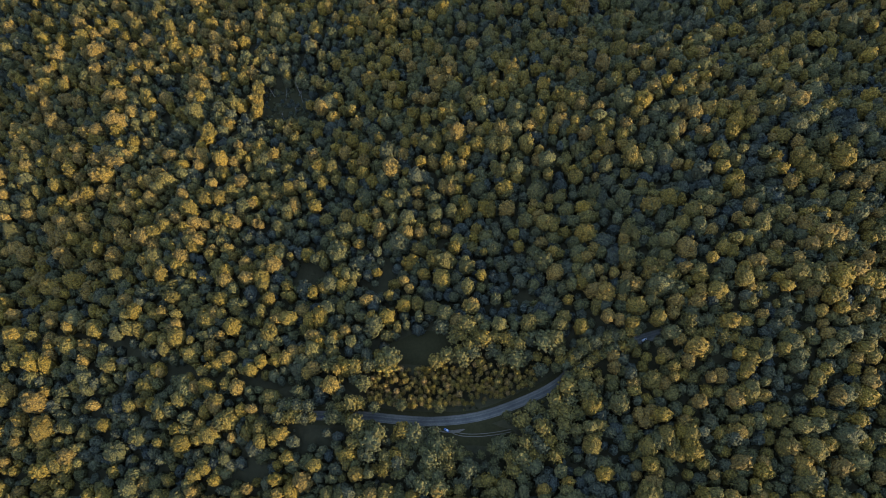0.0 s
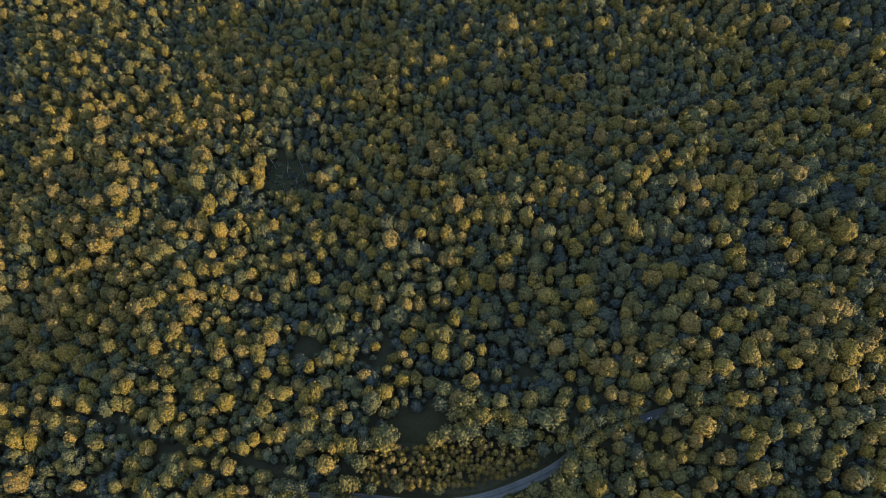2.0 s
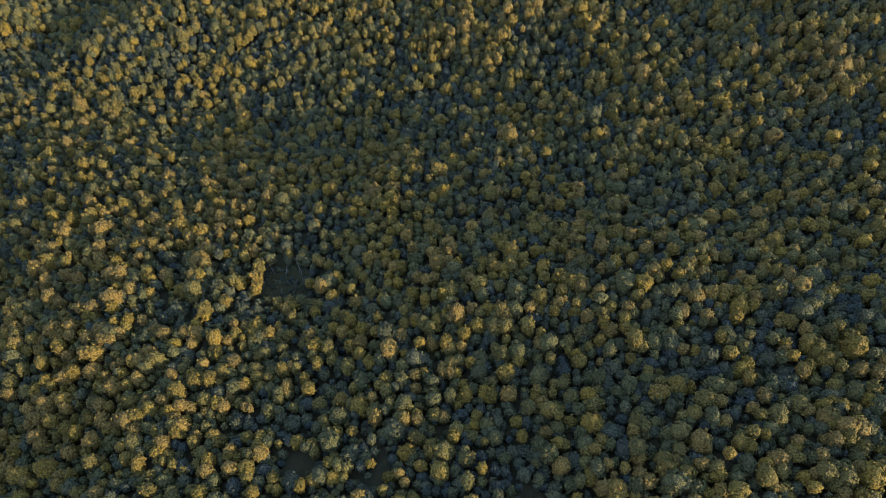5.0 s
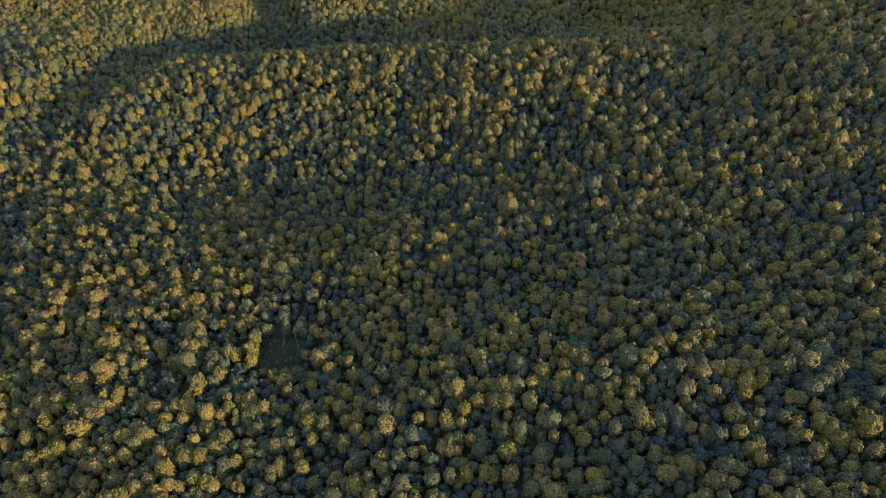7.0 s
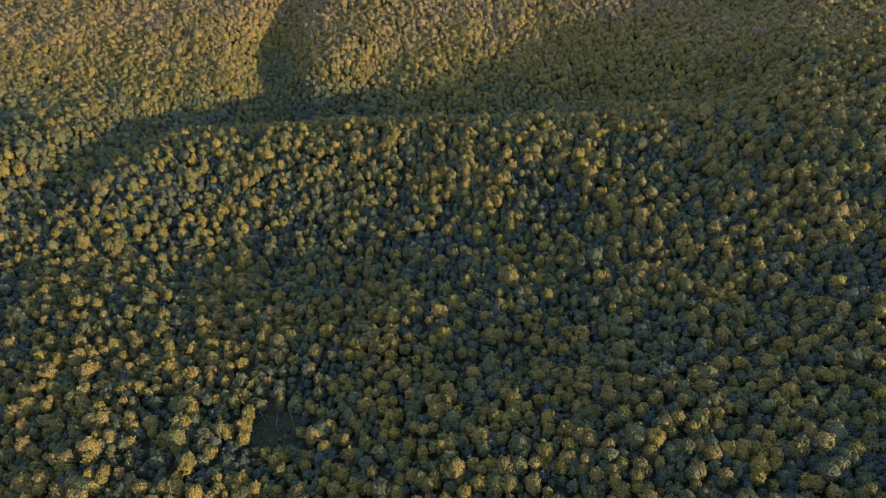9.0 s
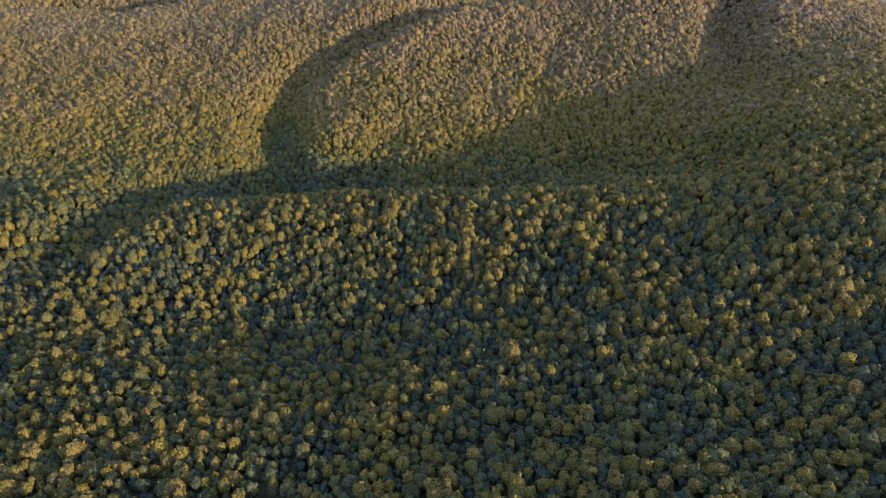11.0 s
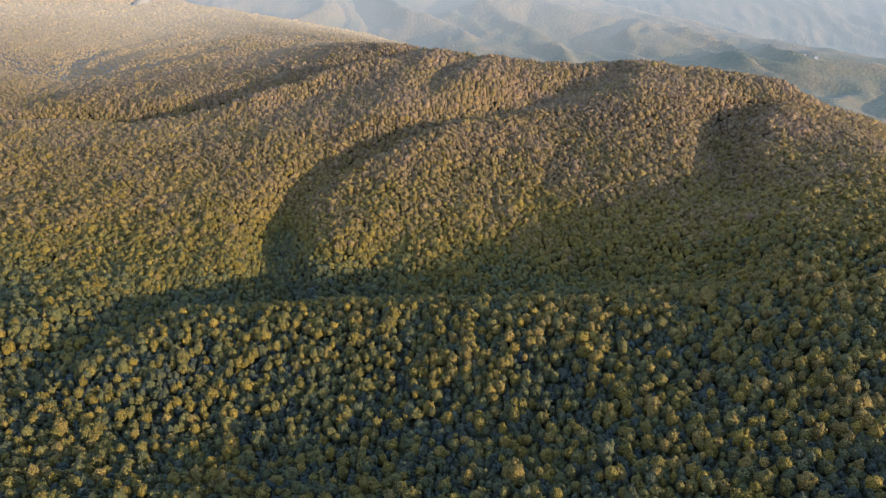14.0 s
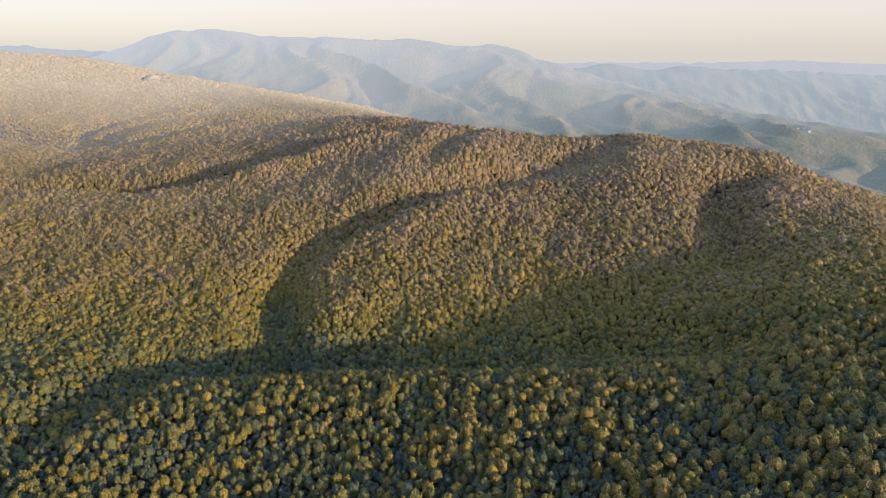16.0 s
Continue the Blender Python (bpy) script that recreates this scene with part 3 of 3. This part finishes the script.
rng = np.random.default_rng(7)
SHAPES_NEAR = [crown(rng, 18, BALL_S, rng.uniform(1.0, 1.35), 0.94) for _ in range(14)]
SHAPES_HILL = [crown(rng, 8, DOME, rng.uniform(1.0, 1.4), 0.95) for _ in range(12)]
SHAPES_MID = [crown(rng, 4, DOME, rng.uniform(1.0, 1.4), 0.95) for _ in range(10)]
SHAPES_SLOPE = [crown(rng, 3, DOME, rng.uniform(1.0, 1.3), 0.95) for _ in range(10)]
SHAPES_FAR = [crown(rng, 0, CAP) for _ in range(8)]
SHAPES_LAST = [crown(rng, 0, TUFT) for _ in range(8)]
LONE = []
for name, y0, y1, gap, wide, shapes, seed in (
        ("forest_behind", -130, -30, 8.8, 5.6, SHAPES_MID, 29), ("forest_near", -30, 310, 8.3, 5.5, SHAPES_NEAR, 21), ("forest_hill", 310, 760, 8.8, 5.5, SHAPES_HILL, 22),
        ("forest_crest", 760, 985, 8.8, 5.4, SHAPES_MID, 25),
        ("forest_slope", 985, 1600, 8.7, 6.4, SHAPES_SLOPE, 23), ("forest_upper_slope", 1600, 2100, 8.4, 7.0, SHAPES_FAR, 27),
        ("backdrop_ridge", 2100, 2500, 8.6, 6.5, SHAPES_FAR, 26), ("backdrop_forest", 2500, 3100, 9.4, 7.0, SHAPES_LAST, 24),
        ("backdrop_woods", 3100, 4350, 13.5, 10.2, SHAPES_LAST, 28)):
    p = scatter(y0, y1, gap, seed)
    rng = np.random.default_rng(seed + 100)
    size = wide * np.clip(rng.lognormal(0, 0.22, len(p)), 0.55, 1.7)
    if y0 < 400:
        keep = ~open_ground(p, size)
        p, size = p[keep], size[keep]
    if y0 == -30:
        lone = np.hypot((p[:, 0] - 5) / 1.6, p[:, 1] - 78) < 62
        LONE = np.column_stack([p, size * 1.18])[lone]
        p, size = p[~lone], size[~lone]
    if y0 > 2000:
        keep = p[:, 0] < -0.25 * (p[:, 1] - 2100) + 60
        p, size = p[keep], size[keep]
    if y0 >= 3100:
        keep = ((p[:, 0] + 1540) / 62) ** 2 + ((p[:, 1] - 3600) / 85) ** 2 > 1
        p, size = p[keep], size[keep]
    if y0 >= 1600:
        # nothing grows out of sight behind the long crest
        keep = p[:, 1] < np.interp(p[:, 0], [-300, -72, 75, 465, 790, 1160], [9999, 2075, 1955, 1865, 1775, 1775])
        p, size = p[keep], size[keep]
    n = len(p)
    # tall trees stand out of the lower canopy
    high = rng.random(n) < 0.36
    proud = high * rng.uniform(3.0, 8.5, n) if y0 < 900 else high * rng.uniform(1.5, 4.5, n) if y0 < 1500 else rng.normal(0, 0.8, n)
    gold = 0.0
    if y0 < 900:
        size = size * np.where(high, 1.18, 0.92)
        # sunlit tops put into the tint: tall crowns golden, low ones darker green
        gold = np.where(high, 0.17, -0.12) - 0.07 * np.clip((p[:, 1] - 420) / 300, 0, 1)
        calm = np.clip((985 - p[:, 1]) / 160, 0, 1)
        proud, gold = proud * (0.5 + 0.5 * calm), gold * calm
    top = height(p[:, 0], p[:, 1]) + 13.5 + (size - wide) * 1.2 + proud + rng.normal(0, 1.5 if y0 < 900 else 0.9, n)
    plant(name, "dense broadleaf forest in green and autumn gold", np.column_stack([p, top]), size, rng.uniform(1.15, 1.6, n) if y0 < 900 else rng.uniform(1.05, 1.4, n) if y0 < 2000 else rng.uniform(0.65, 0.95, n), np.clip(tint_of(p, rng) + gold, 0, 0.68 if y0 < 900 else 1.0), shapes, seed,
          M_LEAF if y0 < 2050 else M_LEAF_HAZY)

# ---- single trees along the road ----
def bm_obj(name, bm, mat, parent=None, label="", smooth=False):
    me = bpy.data.meshes.new(name)
    bm.to_mesh(me)
    bm.free()
    for p in me.polygons:
        p.use_smooth = smooth
    me.materials.append(mat)
    ob = new(name, me)
    if parent:
        ob.parent = parent
    if label:
        tagged(ob, label)
    return ob


def limb(bm, a, b, ra, rb, sides=6):
    """A tapered round piece of wood from a to b."""
    a, b = Vector(a), Vector(b)
    q = (b - a).to_track_quat("Z", "Y")
    rings = []
    for c, r in ((a, ra), (b, rb)):
        rings.append([bm.verts.new(c + q @ Vector((r * math.cos(t), r * math.sin(t), 0))) for t in np.arange(sides) * math.tau / sides])
    for k in range(sides):
        bm.faces.new((rings[0][k], rings[0][(k + 1) % sides], rings[1][(k + 1) % sides], rings[1][k]))
    bm.faces.new(rings[1])
    bm.faces.new(rings[0][::-1])


def tree(name, rng, tall, wide, clumps, label, leaf=M_LEAF_ONE):
    """A broadleaf tree: tapered trunk with limbs, and a crown of many clumps."""
    root = tagged(new(name), label, "tree", group="trees along the road")
    bm = bmesh.new()
    lean = Vector((rng.uniform(-0.4, 0.4), rng.uniform(-0.4, 0.4), 0))
    fork = Vector((0, 0, tall * 0.45)) + lean
    limb(bm, (0, 0, -0.6), fork, tall * 0.022, tall * 0.015, 8)
    limb(bm, fork, Vector((0, 0, tall * 0.85)) + 1.5 * lean, tall * 0.015, tall * 0.004)
    for k in range(6):
        a = k * 2.4 + rng.uniform(-0.4, 0.4)
        s = fork * (0.85 + 0.25 * k / 6)
        e = Vector((math.cos(a) * wide * 0.7, math.sin(a) * wide * 0.7, tall * rng.uniform(0.62, 0.85)))
        limb(bm, s, e, tall * 0.008, tall * 0.002, 5)
    bm_obj("trunk", bm, M_BARK, root, "grey bark trunk with spreading limbs")
    v, f = crown(rng, clumps, BALL_S, 1.15, 0.78)
    deep = tall * 0.62 / (v[:, 2].max() - v[:, 2].min())
    v = v * (wide, wide, deep) + (0, 0, tall)
    obj("crown", v, f, leaf, root, smooth=True)
    return root


rng = np.random.default_rng(77)
KINDS = [tree("tree", rng, 16.0, 5.6, 30, "broadleaf tree with a full green to golden crown") for _ in range(5)]
# the young crowns' sunlit yellow is put into their leaf tint
M_LEAF_YOUNG = leaf_material("young_leaves_sunlit", True, None, (0.35, 0.42), 1.2)
YOUNG_KINDS = [tree("young_tree", rng, 12.0, 2.5, 18, "slim young tree with a sunlit yellow crown beside the road", M_LEAF_YOUNG) for _ in range(4)]
# a close row on both sides hides the road where it enters the wood
row = curve(ROAD, 1.0)
turn = np.gradient(row, axis=0)
side = np.stack([-turn[:, 1], turn[:, 0]], 1) / np.hypot(*turn.T)[:, None]
for s in (1, -1):
    p = (row + s * 4.3 * side)[(2 if s > 0 else 0)::5] + rng.uniform(-1.0, 1.0, (len(row[(2 if s > 0 else 0)::5]), 2))
    p = p[((p[:, 0] > 86) & (p[:, 0] < 142)) | ((p[:, 0] > 176) & (p[:, 0] < 222)) | (p[:, 0] < -80)]
    p = p[np.hypot(p[:, 0] + 103, p[:, 1] - 75) > 8]
    LONE = np.vstack([LONE, np.column_stack([p, rng.uniform(5.2, 6.8, len(p))])])
for kinds, spots in ((KINDS, LONE), (YOUNG_KINDS, None)):
    if spots is None:
        gx, gy = np.meshgrid(np.arange(-72, 76, 3.8), np.arange(76, 112, 3.5))
        p = np.stack([gx.ravel(), gy.ravel()], 1) + rng.uniform(-1.4, 1.4, (gx.size, 2))
        p = p[inside(p, YOUNG) & (along(p[:, 0], p[:, 1], ROAD)[0] > 6.5) & (((p[:, 0] + 27) / 27) ** 2 + ((p[:, 1] - 126) / 14) ** 2 > 1)]
        p = p[rng.random(len(p)) < 0.9]
        spots = np.column_stack([p, 2.5 * rng.uniform(0.7, 1.35, len(p))])
    for k, (x, y, size) in enumerate(spots):
        src = kinds[k % len(kinds)]
        s = size / (5.6 if kinds is KINDS else 2.5)
        h = s ** 0.5 * rng.uniform(0.88, 1.14) * (0.8 if 62 < y < 78 and x > -20 else 1.0)
        m = Matrix.LocRotScale((x, y, float(height(x, y))), Euler((0, 0, rng.uniform(0, 6.28))), (s, s, h))
        if k < len(kinds):
            src.matrix_basis = m
        else:
            copy_thing(src, m @ Matrix.Diagonal((*(1 / c for c in src.scale), 1)))

# ---- bare dead trees and scrub in the glade ----
M_SNAG = plain("bleached_wood", [(0.3, (0.12, 0.11, 0.095)), (0.7, (0.25, 0.23, 0.20))], 1.2, 0.9, 0.5, 0.05)
for x, y, tall, tip in ((-157, 381, 15, 4.0), (-143, 388, 17, -1.5), (-140, 378, 16, 1.0), (-146, 366, 12, 2.0), (-168, 385, 14, -2.0), (-158, 360, 13, 1.5)):
    bm = bmesh.new()
    top = Vector((tip, rng.uniform(-1, 1), tall))
    limb(bm, (0, 0, -0.5), top * 0.6, 0.32, 0.2, 8)
    limb(bm, top * 0.6, top, 0.2, 0.06, 6)
    for k in range(7):
        a, s = k * 2.4, top * rng.uniform(0.45, 0.9)
        limb(bm, s, s + Vector((math.cos(a) * 2.0, math.sin(a) * 2.0, rng.uniform(0.8, 2.2))), 0.08, 0.02, 5)
    snag = bm_obj("dead_tree", bm, M_SNAG)
    snag.location = (x, y, float(height(x, y)))
    tagged(snag, "bare pale dead tree standing in the glade", "tree", group="dead trees")
p = np.stack([rng.uniform(-178, -132, 120), rng.uniform(350, 394, 120)], 1)
size = rng.uniform(1.0, 2.6, len(p))
plant("scrub", "low dark scrub in the glade", np.column_stack([p, height(*p.T) + size * 1.3]), size, rng.uniform(0.8, 1.2, len(p)), rng.uniform(0.0, 0.3, len(p)), SHAPES_HILL, 61)
p = np.column_stack([rng.uniform(-135, 220, 260), rng.uniform(48, 140, 260)])
d = along(p[:, 0], p[:, 1], ROAD)[0]
p = p[(d > 6.0) & (d < 13) & ~((((p[:, 0] - 16) / 30) ** 2 + ((p[:, 1] - 57) / 9) ** 2) < 1)]
size = rng.uniform(0.6, 1.5, len(p))
plant("roadside_bushes", "low green bushes along the verge", np.column_stack([p, height(*p.T) + size * 1.5]), size, rng.uniform(0.8, 1.1, len(p)), rng.uniform(0.1, 0.5, len(p)), SHAPES_HILL, 62)


# ---- parked cars ----
def paint(name, colour, rough=0.3, metal=0.0):
    m, n, l, b = material(name, rough)
    b.inputs["Metallic"].default_value, b.inputs["Specular IOR Level"].default_value = metal, 0.5
    t = noise_node(n, l, 6.0, 3.0)
    l.new(ramp(n, l, t.outputs["Fac"], [(0.3, tuple(0.85 * c for c in colour)), (0.7, colour)]).outputs[0], b.inputs["Base Color"])
    return m


M_GLASS = paint("dark_car_glass", (0.02, 0.025, 0.03), 0.08)
M_TYRE = paint("rubber", (0.03, 0.03, 0.03), 0.85)
M_RIM = paint("rim_metal", (0.5, 0.5, 0.52), 0.35, 0.9)
M_LAMP = paint("lamp_glass", (0.85, 0.85, 0.82), 0.15)
M_TAIL = paint("tail_glass", (0.35, 0.02, 0.02), 0.2)
M_TRIM = paint("black_trim", (0.04, 0.04, 0.045), 0.6)


def loft(sections, bm=None):
    """A closed skin over rings of points."""
    bm = bm or bmesh.new()
    rings = [[bm.verts.new(p) for p in s] for s in sections]
    k = len(rings[0])
    for a, b in zip(rings[:-1], rings[1:]):
        for j in range(k):
            bm.faces.new((a[j], a[(j + 1) % k], b[(j + 1) % k], b[j]))
    bm.faces.new(rings[0][::-1])
    bm.faces.new(rings[-1])
    bmesh.ops.recalc_face_normals(bm, faces=bm.faces)
    return bm


def ring(x, w, z0, z1, round_=0.12):
    """An upright ring across a car at x: rounded corners."""
    r = round_
    return [(x, -w, z0 + r), (x, -w + r, z0), (x, w - r, z0), (x, w, z0 + r), (x, w, z1 - r), (x, w - r, z1), (x, -w + r, z1), (x, -w, z1 - r)]


def slab(points, thick):
    """A flat pane over four corners, with thickness."""
    a, b, c, d = [Vector(p) for p in points]
    n = (b - a).cross(d - a).normalized() * thick
    return loft([[a, b, c, d], [a + n, b + n, c + n, d + n]])


def car(label, body_mat, roof_mat, x, y, turn):
    root = tagged(new("car"), label, "car", group="cars by the road")
    body = bm_obj("body", loft([ring(-2.08, 0.72, 0.42, 0.78), ring(-1.95, 0.84, 0.30, 0.92), ring(-1.1, 0.88, 0.26, 0.95), ring(0.6, 0.88, 0.26, 0.94),
                                ring(1.5, 0.86, 0.26, 0.86), ring(1.98, 0.80, 0.30, 0.74), ring(2.1, 0.66, 0.40, 0.66)]), body_mat, root, smooth=False)
    cabin = bm_obj("cabin", loft([ring(-1.75, 0.70, 0.90, 1.02, 0.05), ring(-1.35, 0.68, 0.90, 1.38, 0.08), ring(-0.2, 0.68, 0.90, 1.46, 0.1),
                                  ring(0.25, 0.68, 0.90, 1.42, 0.08), ring(0.98, 0.72, 0.90, 0.98, 0.03)]), roof_mat, root)
    bm_obj("windscreen", slab([(0.94, -0.62, 1.0), (0.94, 0.62, 1.0), (0.32, 0.56, 1.40), (0.32, -0.56, 1.40)], 0.03), M_GLASS, root, "dark sloping windscreen")
    bm_obj("rear_window", slab([(-1.74, 0.60, 1.03), (-1.74, -0.60, 1.03), (-1.40, -0.55, 1.35), (-1.40, 0.55, 1.35)], 0.03), M_GLASS, root, "dark rear window")
    for s in (1, -1):
        for x0, x1 in ((-1.25, -0.42), (-0.36, 0.30)):
            c = [(x0, s * 0.69, 1.0), (x1 + (0.25 if x1 > 0 else 0), s * 0.69, 1.0), (x1, s * 0.66, 1.36), (x0 + 0.05, s * 0.66, 1.36)]
            bm_obj("side_window", slab(c if s < 0 else c[::-1], 0.03), M_GLASS, root, "dark side window")
        for wx in (1.28, -1.28):
            hub = new("wheel")
            hub.parent, hub.location = root, (wx, s * 0.80, 0.32)
            bm = bmesh.new()
            limb(bm, (0, -0.11, 0), (0, 0.11, 0), 0.32, 0.32, 14)
            bm_obj("tyre", bm, M_TYRE, hub)
            bm = bmesh.new()
            limb(bm, (0, s * 0.05, 0), (0, s * 0.125, 0), 0.20, 0.18, 10)
            bm_obj("rim", bm, M_RIM, hub)
        bm_obj("headlight", loft([ring(1.98, 0.14, 0.56, 0.70, 0.03), ring(2.08, 0.10, 0.57, 0.68, 0.03)]), M_LAMP, root, "clear headlight").location = (0, s * 0.58, 0)
        bm_obj("tail_light", loft([ring(-2.08, 0.10, 0.64, 0.80, 0.03), ring(-1.98, 0.12, 0.62, 0.82, 0.03)]), M_TAIL, root, "red tail light").location = (0, s * 0.62, 0)
        bm_obj("mirror", loft([ring(0.55, 0.07, 0.96, 1.08, 0.02), ring(0.68, 0.07, 0.96, 1.08, 0.02)]), M_TRIM, root).location = (0, s * 0.93, 0)
    bm_obj("bumper", loft([ring(2.0, 0.74, 0.30, 0.46, 0.05), ring(2.16, 0.62, 0.31, 0.45, 0.05)]), M_TRIM, root, "dark front bumper")
    root.matrix_basis = pose(x, y, float(height(x, y)) + 0.72, 0, 0, turn)
    return root


M_WHITE = paint("white_car_paint", (0.75, 0.76, 0.78))
M_BLUE = paint("blue_car_paint", (0.06, 0.12, 0.27))
M_DARK = paint("dark_car_paint", (0.03, 0.03, 0.035))
M_SILVER = paint("silver_car_paint", (0.45, 0.46, 0.48), 0.3, 0.6)
CARS = [(-6, 61.4), (-103, 72.6), (172, 125.4), (150, 119.9)]
car("blue car with a pale roof parked beside the road", M_BLUE, M_SILVER, *CARS[0], 148)
car("dark car on the shaded road under the trees", M_DARK, M_DARK, *CARS[1], 178)
car("white car on the bend under the trees", M_WHITE, M_WHITE, *CARS[2], 4)
car("silver car on the road half hidden by trees", M_SILVER, M_SILVER, *CARS[3], 20)


# ---- small far things: a bare knoll on the crest, two houses and two pylons on the range ----
M_SAND = plain("pale_sand", [(0.3, (0.32, 0.23, 0.135)), (0.7, (0.43, 0.33, 0.21))], 0.2, 0.95, 0.4, 0.5)
r, t = np.linspace(0, 1, 8), np.linspace(0, math.tau, 41)[:-1]
edge = 1 + 0.14 * np.sin(3 * t) + 0.08 * np.sin(7 * t + 1)
px, py = -1540 + 52 * r[:, None] * (edge * np.cos(t))[None], 3600 + 70 * r[:, None] * (edge * np.sin(t))[None]
quads = [(i * 40 + j, (i + 1) * 40 + j, (i + 1) * 40 + (j + 1) % 40, i * 40 + (j + 1) % 40) for i in range(7) for j in range(40)]
knoll = obj("bare_knoll", np.stack([px, py, height(px, py) + 11 * (1 - r[:, None] ** 2) - 0.3], -1).reshape(-1, 3), quads, M_SAND, smooth=True)
tagged(knoll, "bare sandy knoll on the wooded crest", "bare ground", kind="structure")

M_WALL = plain("white_plaster", [(0.3, (0.42, 0.41, 0.38)), (0.7, (0.52, 0.50, 0.47))], 0.8, 0.9, 0.2, 0.02)
M_TILES = plain("grey_roof", [(0.3, (0.20, 0.17, 0.15)), (0.7, (0.32, 0.27, 0.24))], 1.5, 0.8, 0.4, 0.05)
M_PANE = paint("window_glass", (0.03, 0.035, 0.04), 0.1)
M_STEEL = paint("galvanised_steel", (0.30, 0.30, 0.30), 0.6, 0.3)


def box(x0, x1, y0, y1, z0, z1):
    return loft([[(x0, y0, z), (x1, y0, z), (x1, y1, z), (x0, y1, z)] for z in (z0, z1)])


def far_house(x, y, z, turn, long):
    root = tagged(new("house"), "small white house with a grey pitched roof on the slope", "house", group="houses on the range")
    bm_obj("wall", box(-long / 2, long / 2, -4, 4, -6, 5.4), M_WALL, root)
    bm_obj("roof", loft([[(-long / 2 - 0.6, -4.7, 5.2), (-long / 2 - 0.6, 4.7, 5.2), (-long / 2 - 0.6, 0, 8.6)],
                         [(long / 2 + 0.6, -4.7, 5.2), (long / 2 + 0.6, 4.7, 5.2), (long / 2 + 0.6, 0, 8.6)]]), M_TILES, root, "grey pitched roof")
    for k in range(3):
        c = -long / 2 + long * (k + 0.5) / 3
        bm_obj("window", box(c - 0.7, c + 0.7, -4.08, -3.96, 2.0, 3.6), M_PANE, root, "dark window")
    root.matrix_world = pose(x, y, z, 0, 0, turn)


def pylon(x, y, z):
    root = tagged(new("pylon"), "pale steel lattice pylon on the range's crest", "pylon", group="pylons")
    for sx, sy in ((1, 1), (1, -1), (-1, -1), (-1, 1)):
        bm = bmesh.new()
        limb(bm, (3.2 * sx, 3.2 * sy, -4), (0.8 * sx, 0.8 * sy, 24), 0.3, 0.25, 5)
        limb(bm, (0.8 * sx, 0.8 * sy, 24), (0.2 * sx, 0.2 * sy, 34), 0.25, 0.18, 5)
        bm_obj("leg", bm, M_STEEL, root)
    for h, w in ((22, 6.5), (27, 5.0)):
        bm = bmesh.new()
        limb(bm, (-w, 0, h), (w, 0, h), 0.4, 0.4, 5)
        bm_obj("cross_arm", bm, M_STEEL, root)
    bm = bmesh.new()
    for h in range(2, 24, 5):
        a, b = 3.2 - 2.4 * h / 24, 3.2 - 2.4 * (h + 5) / 24
        limb(bm, (-a, -a, h), (b, -b, h + 5), 0.12, 0.12, 4)
        limb(bm, (a, -a, h), (-b, -b, h + 5), 0.12, 0.12, 4)
    bm_obj("bracing", bm, M_STEEL, root)
    root.matrix_world = pose(x, y, z)


for x, y, turn, long in ((1604, 2998, 12, 13), (1631, 2948, -20, 12)):
    far_house(x, y, on_range(x, y) + 4, turn, long)
for x, y in ((1748, 3285), (1783, 3282)):
    pylon(x, y, on_range(x, y) + 2)
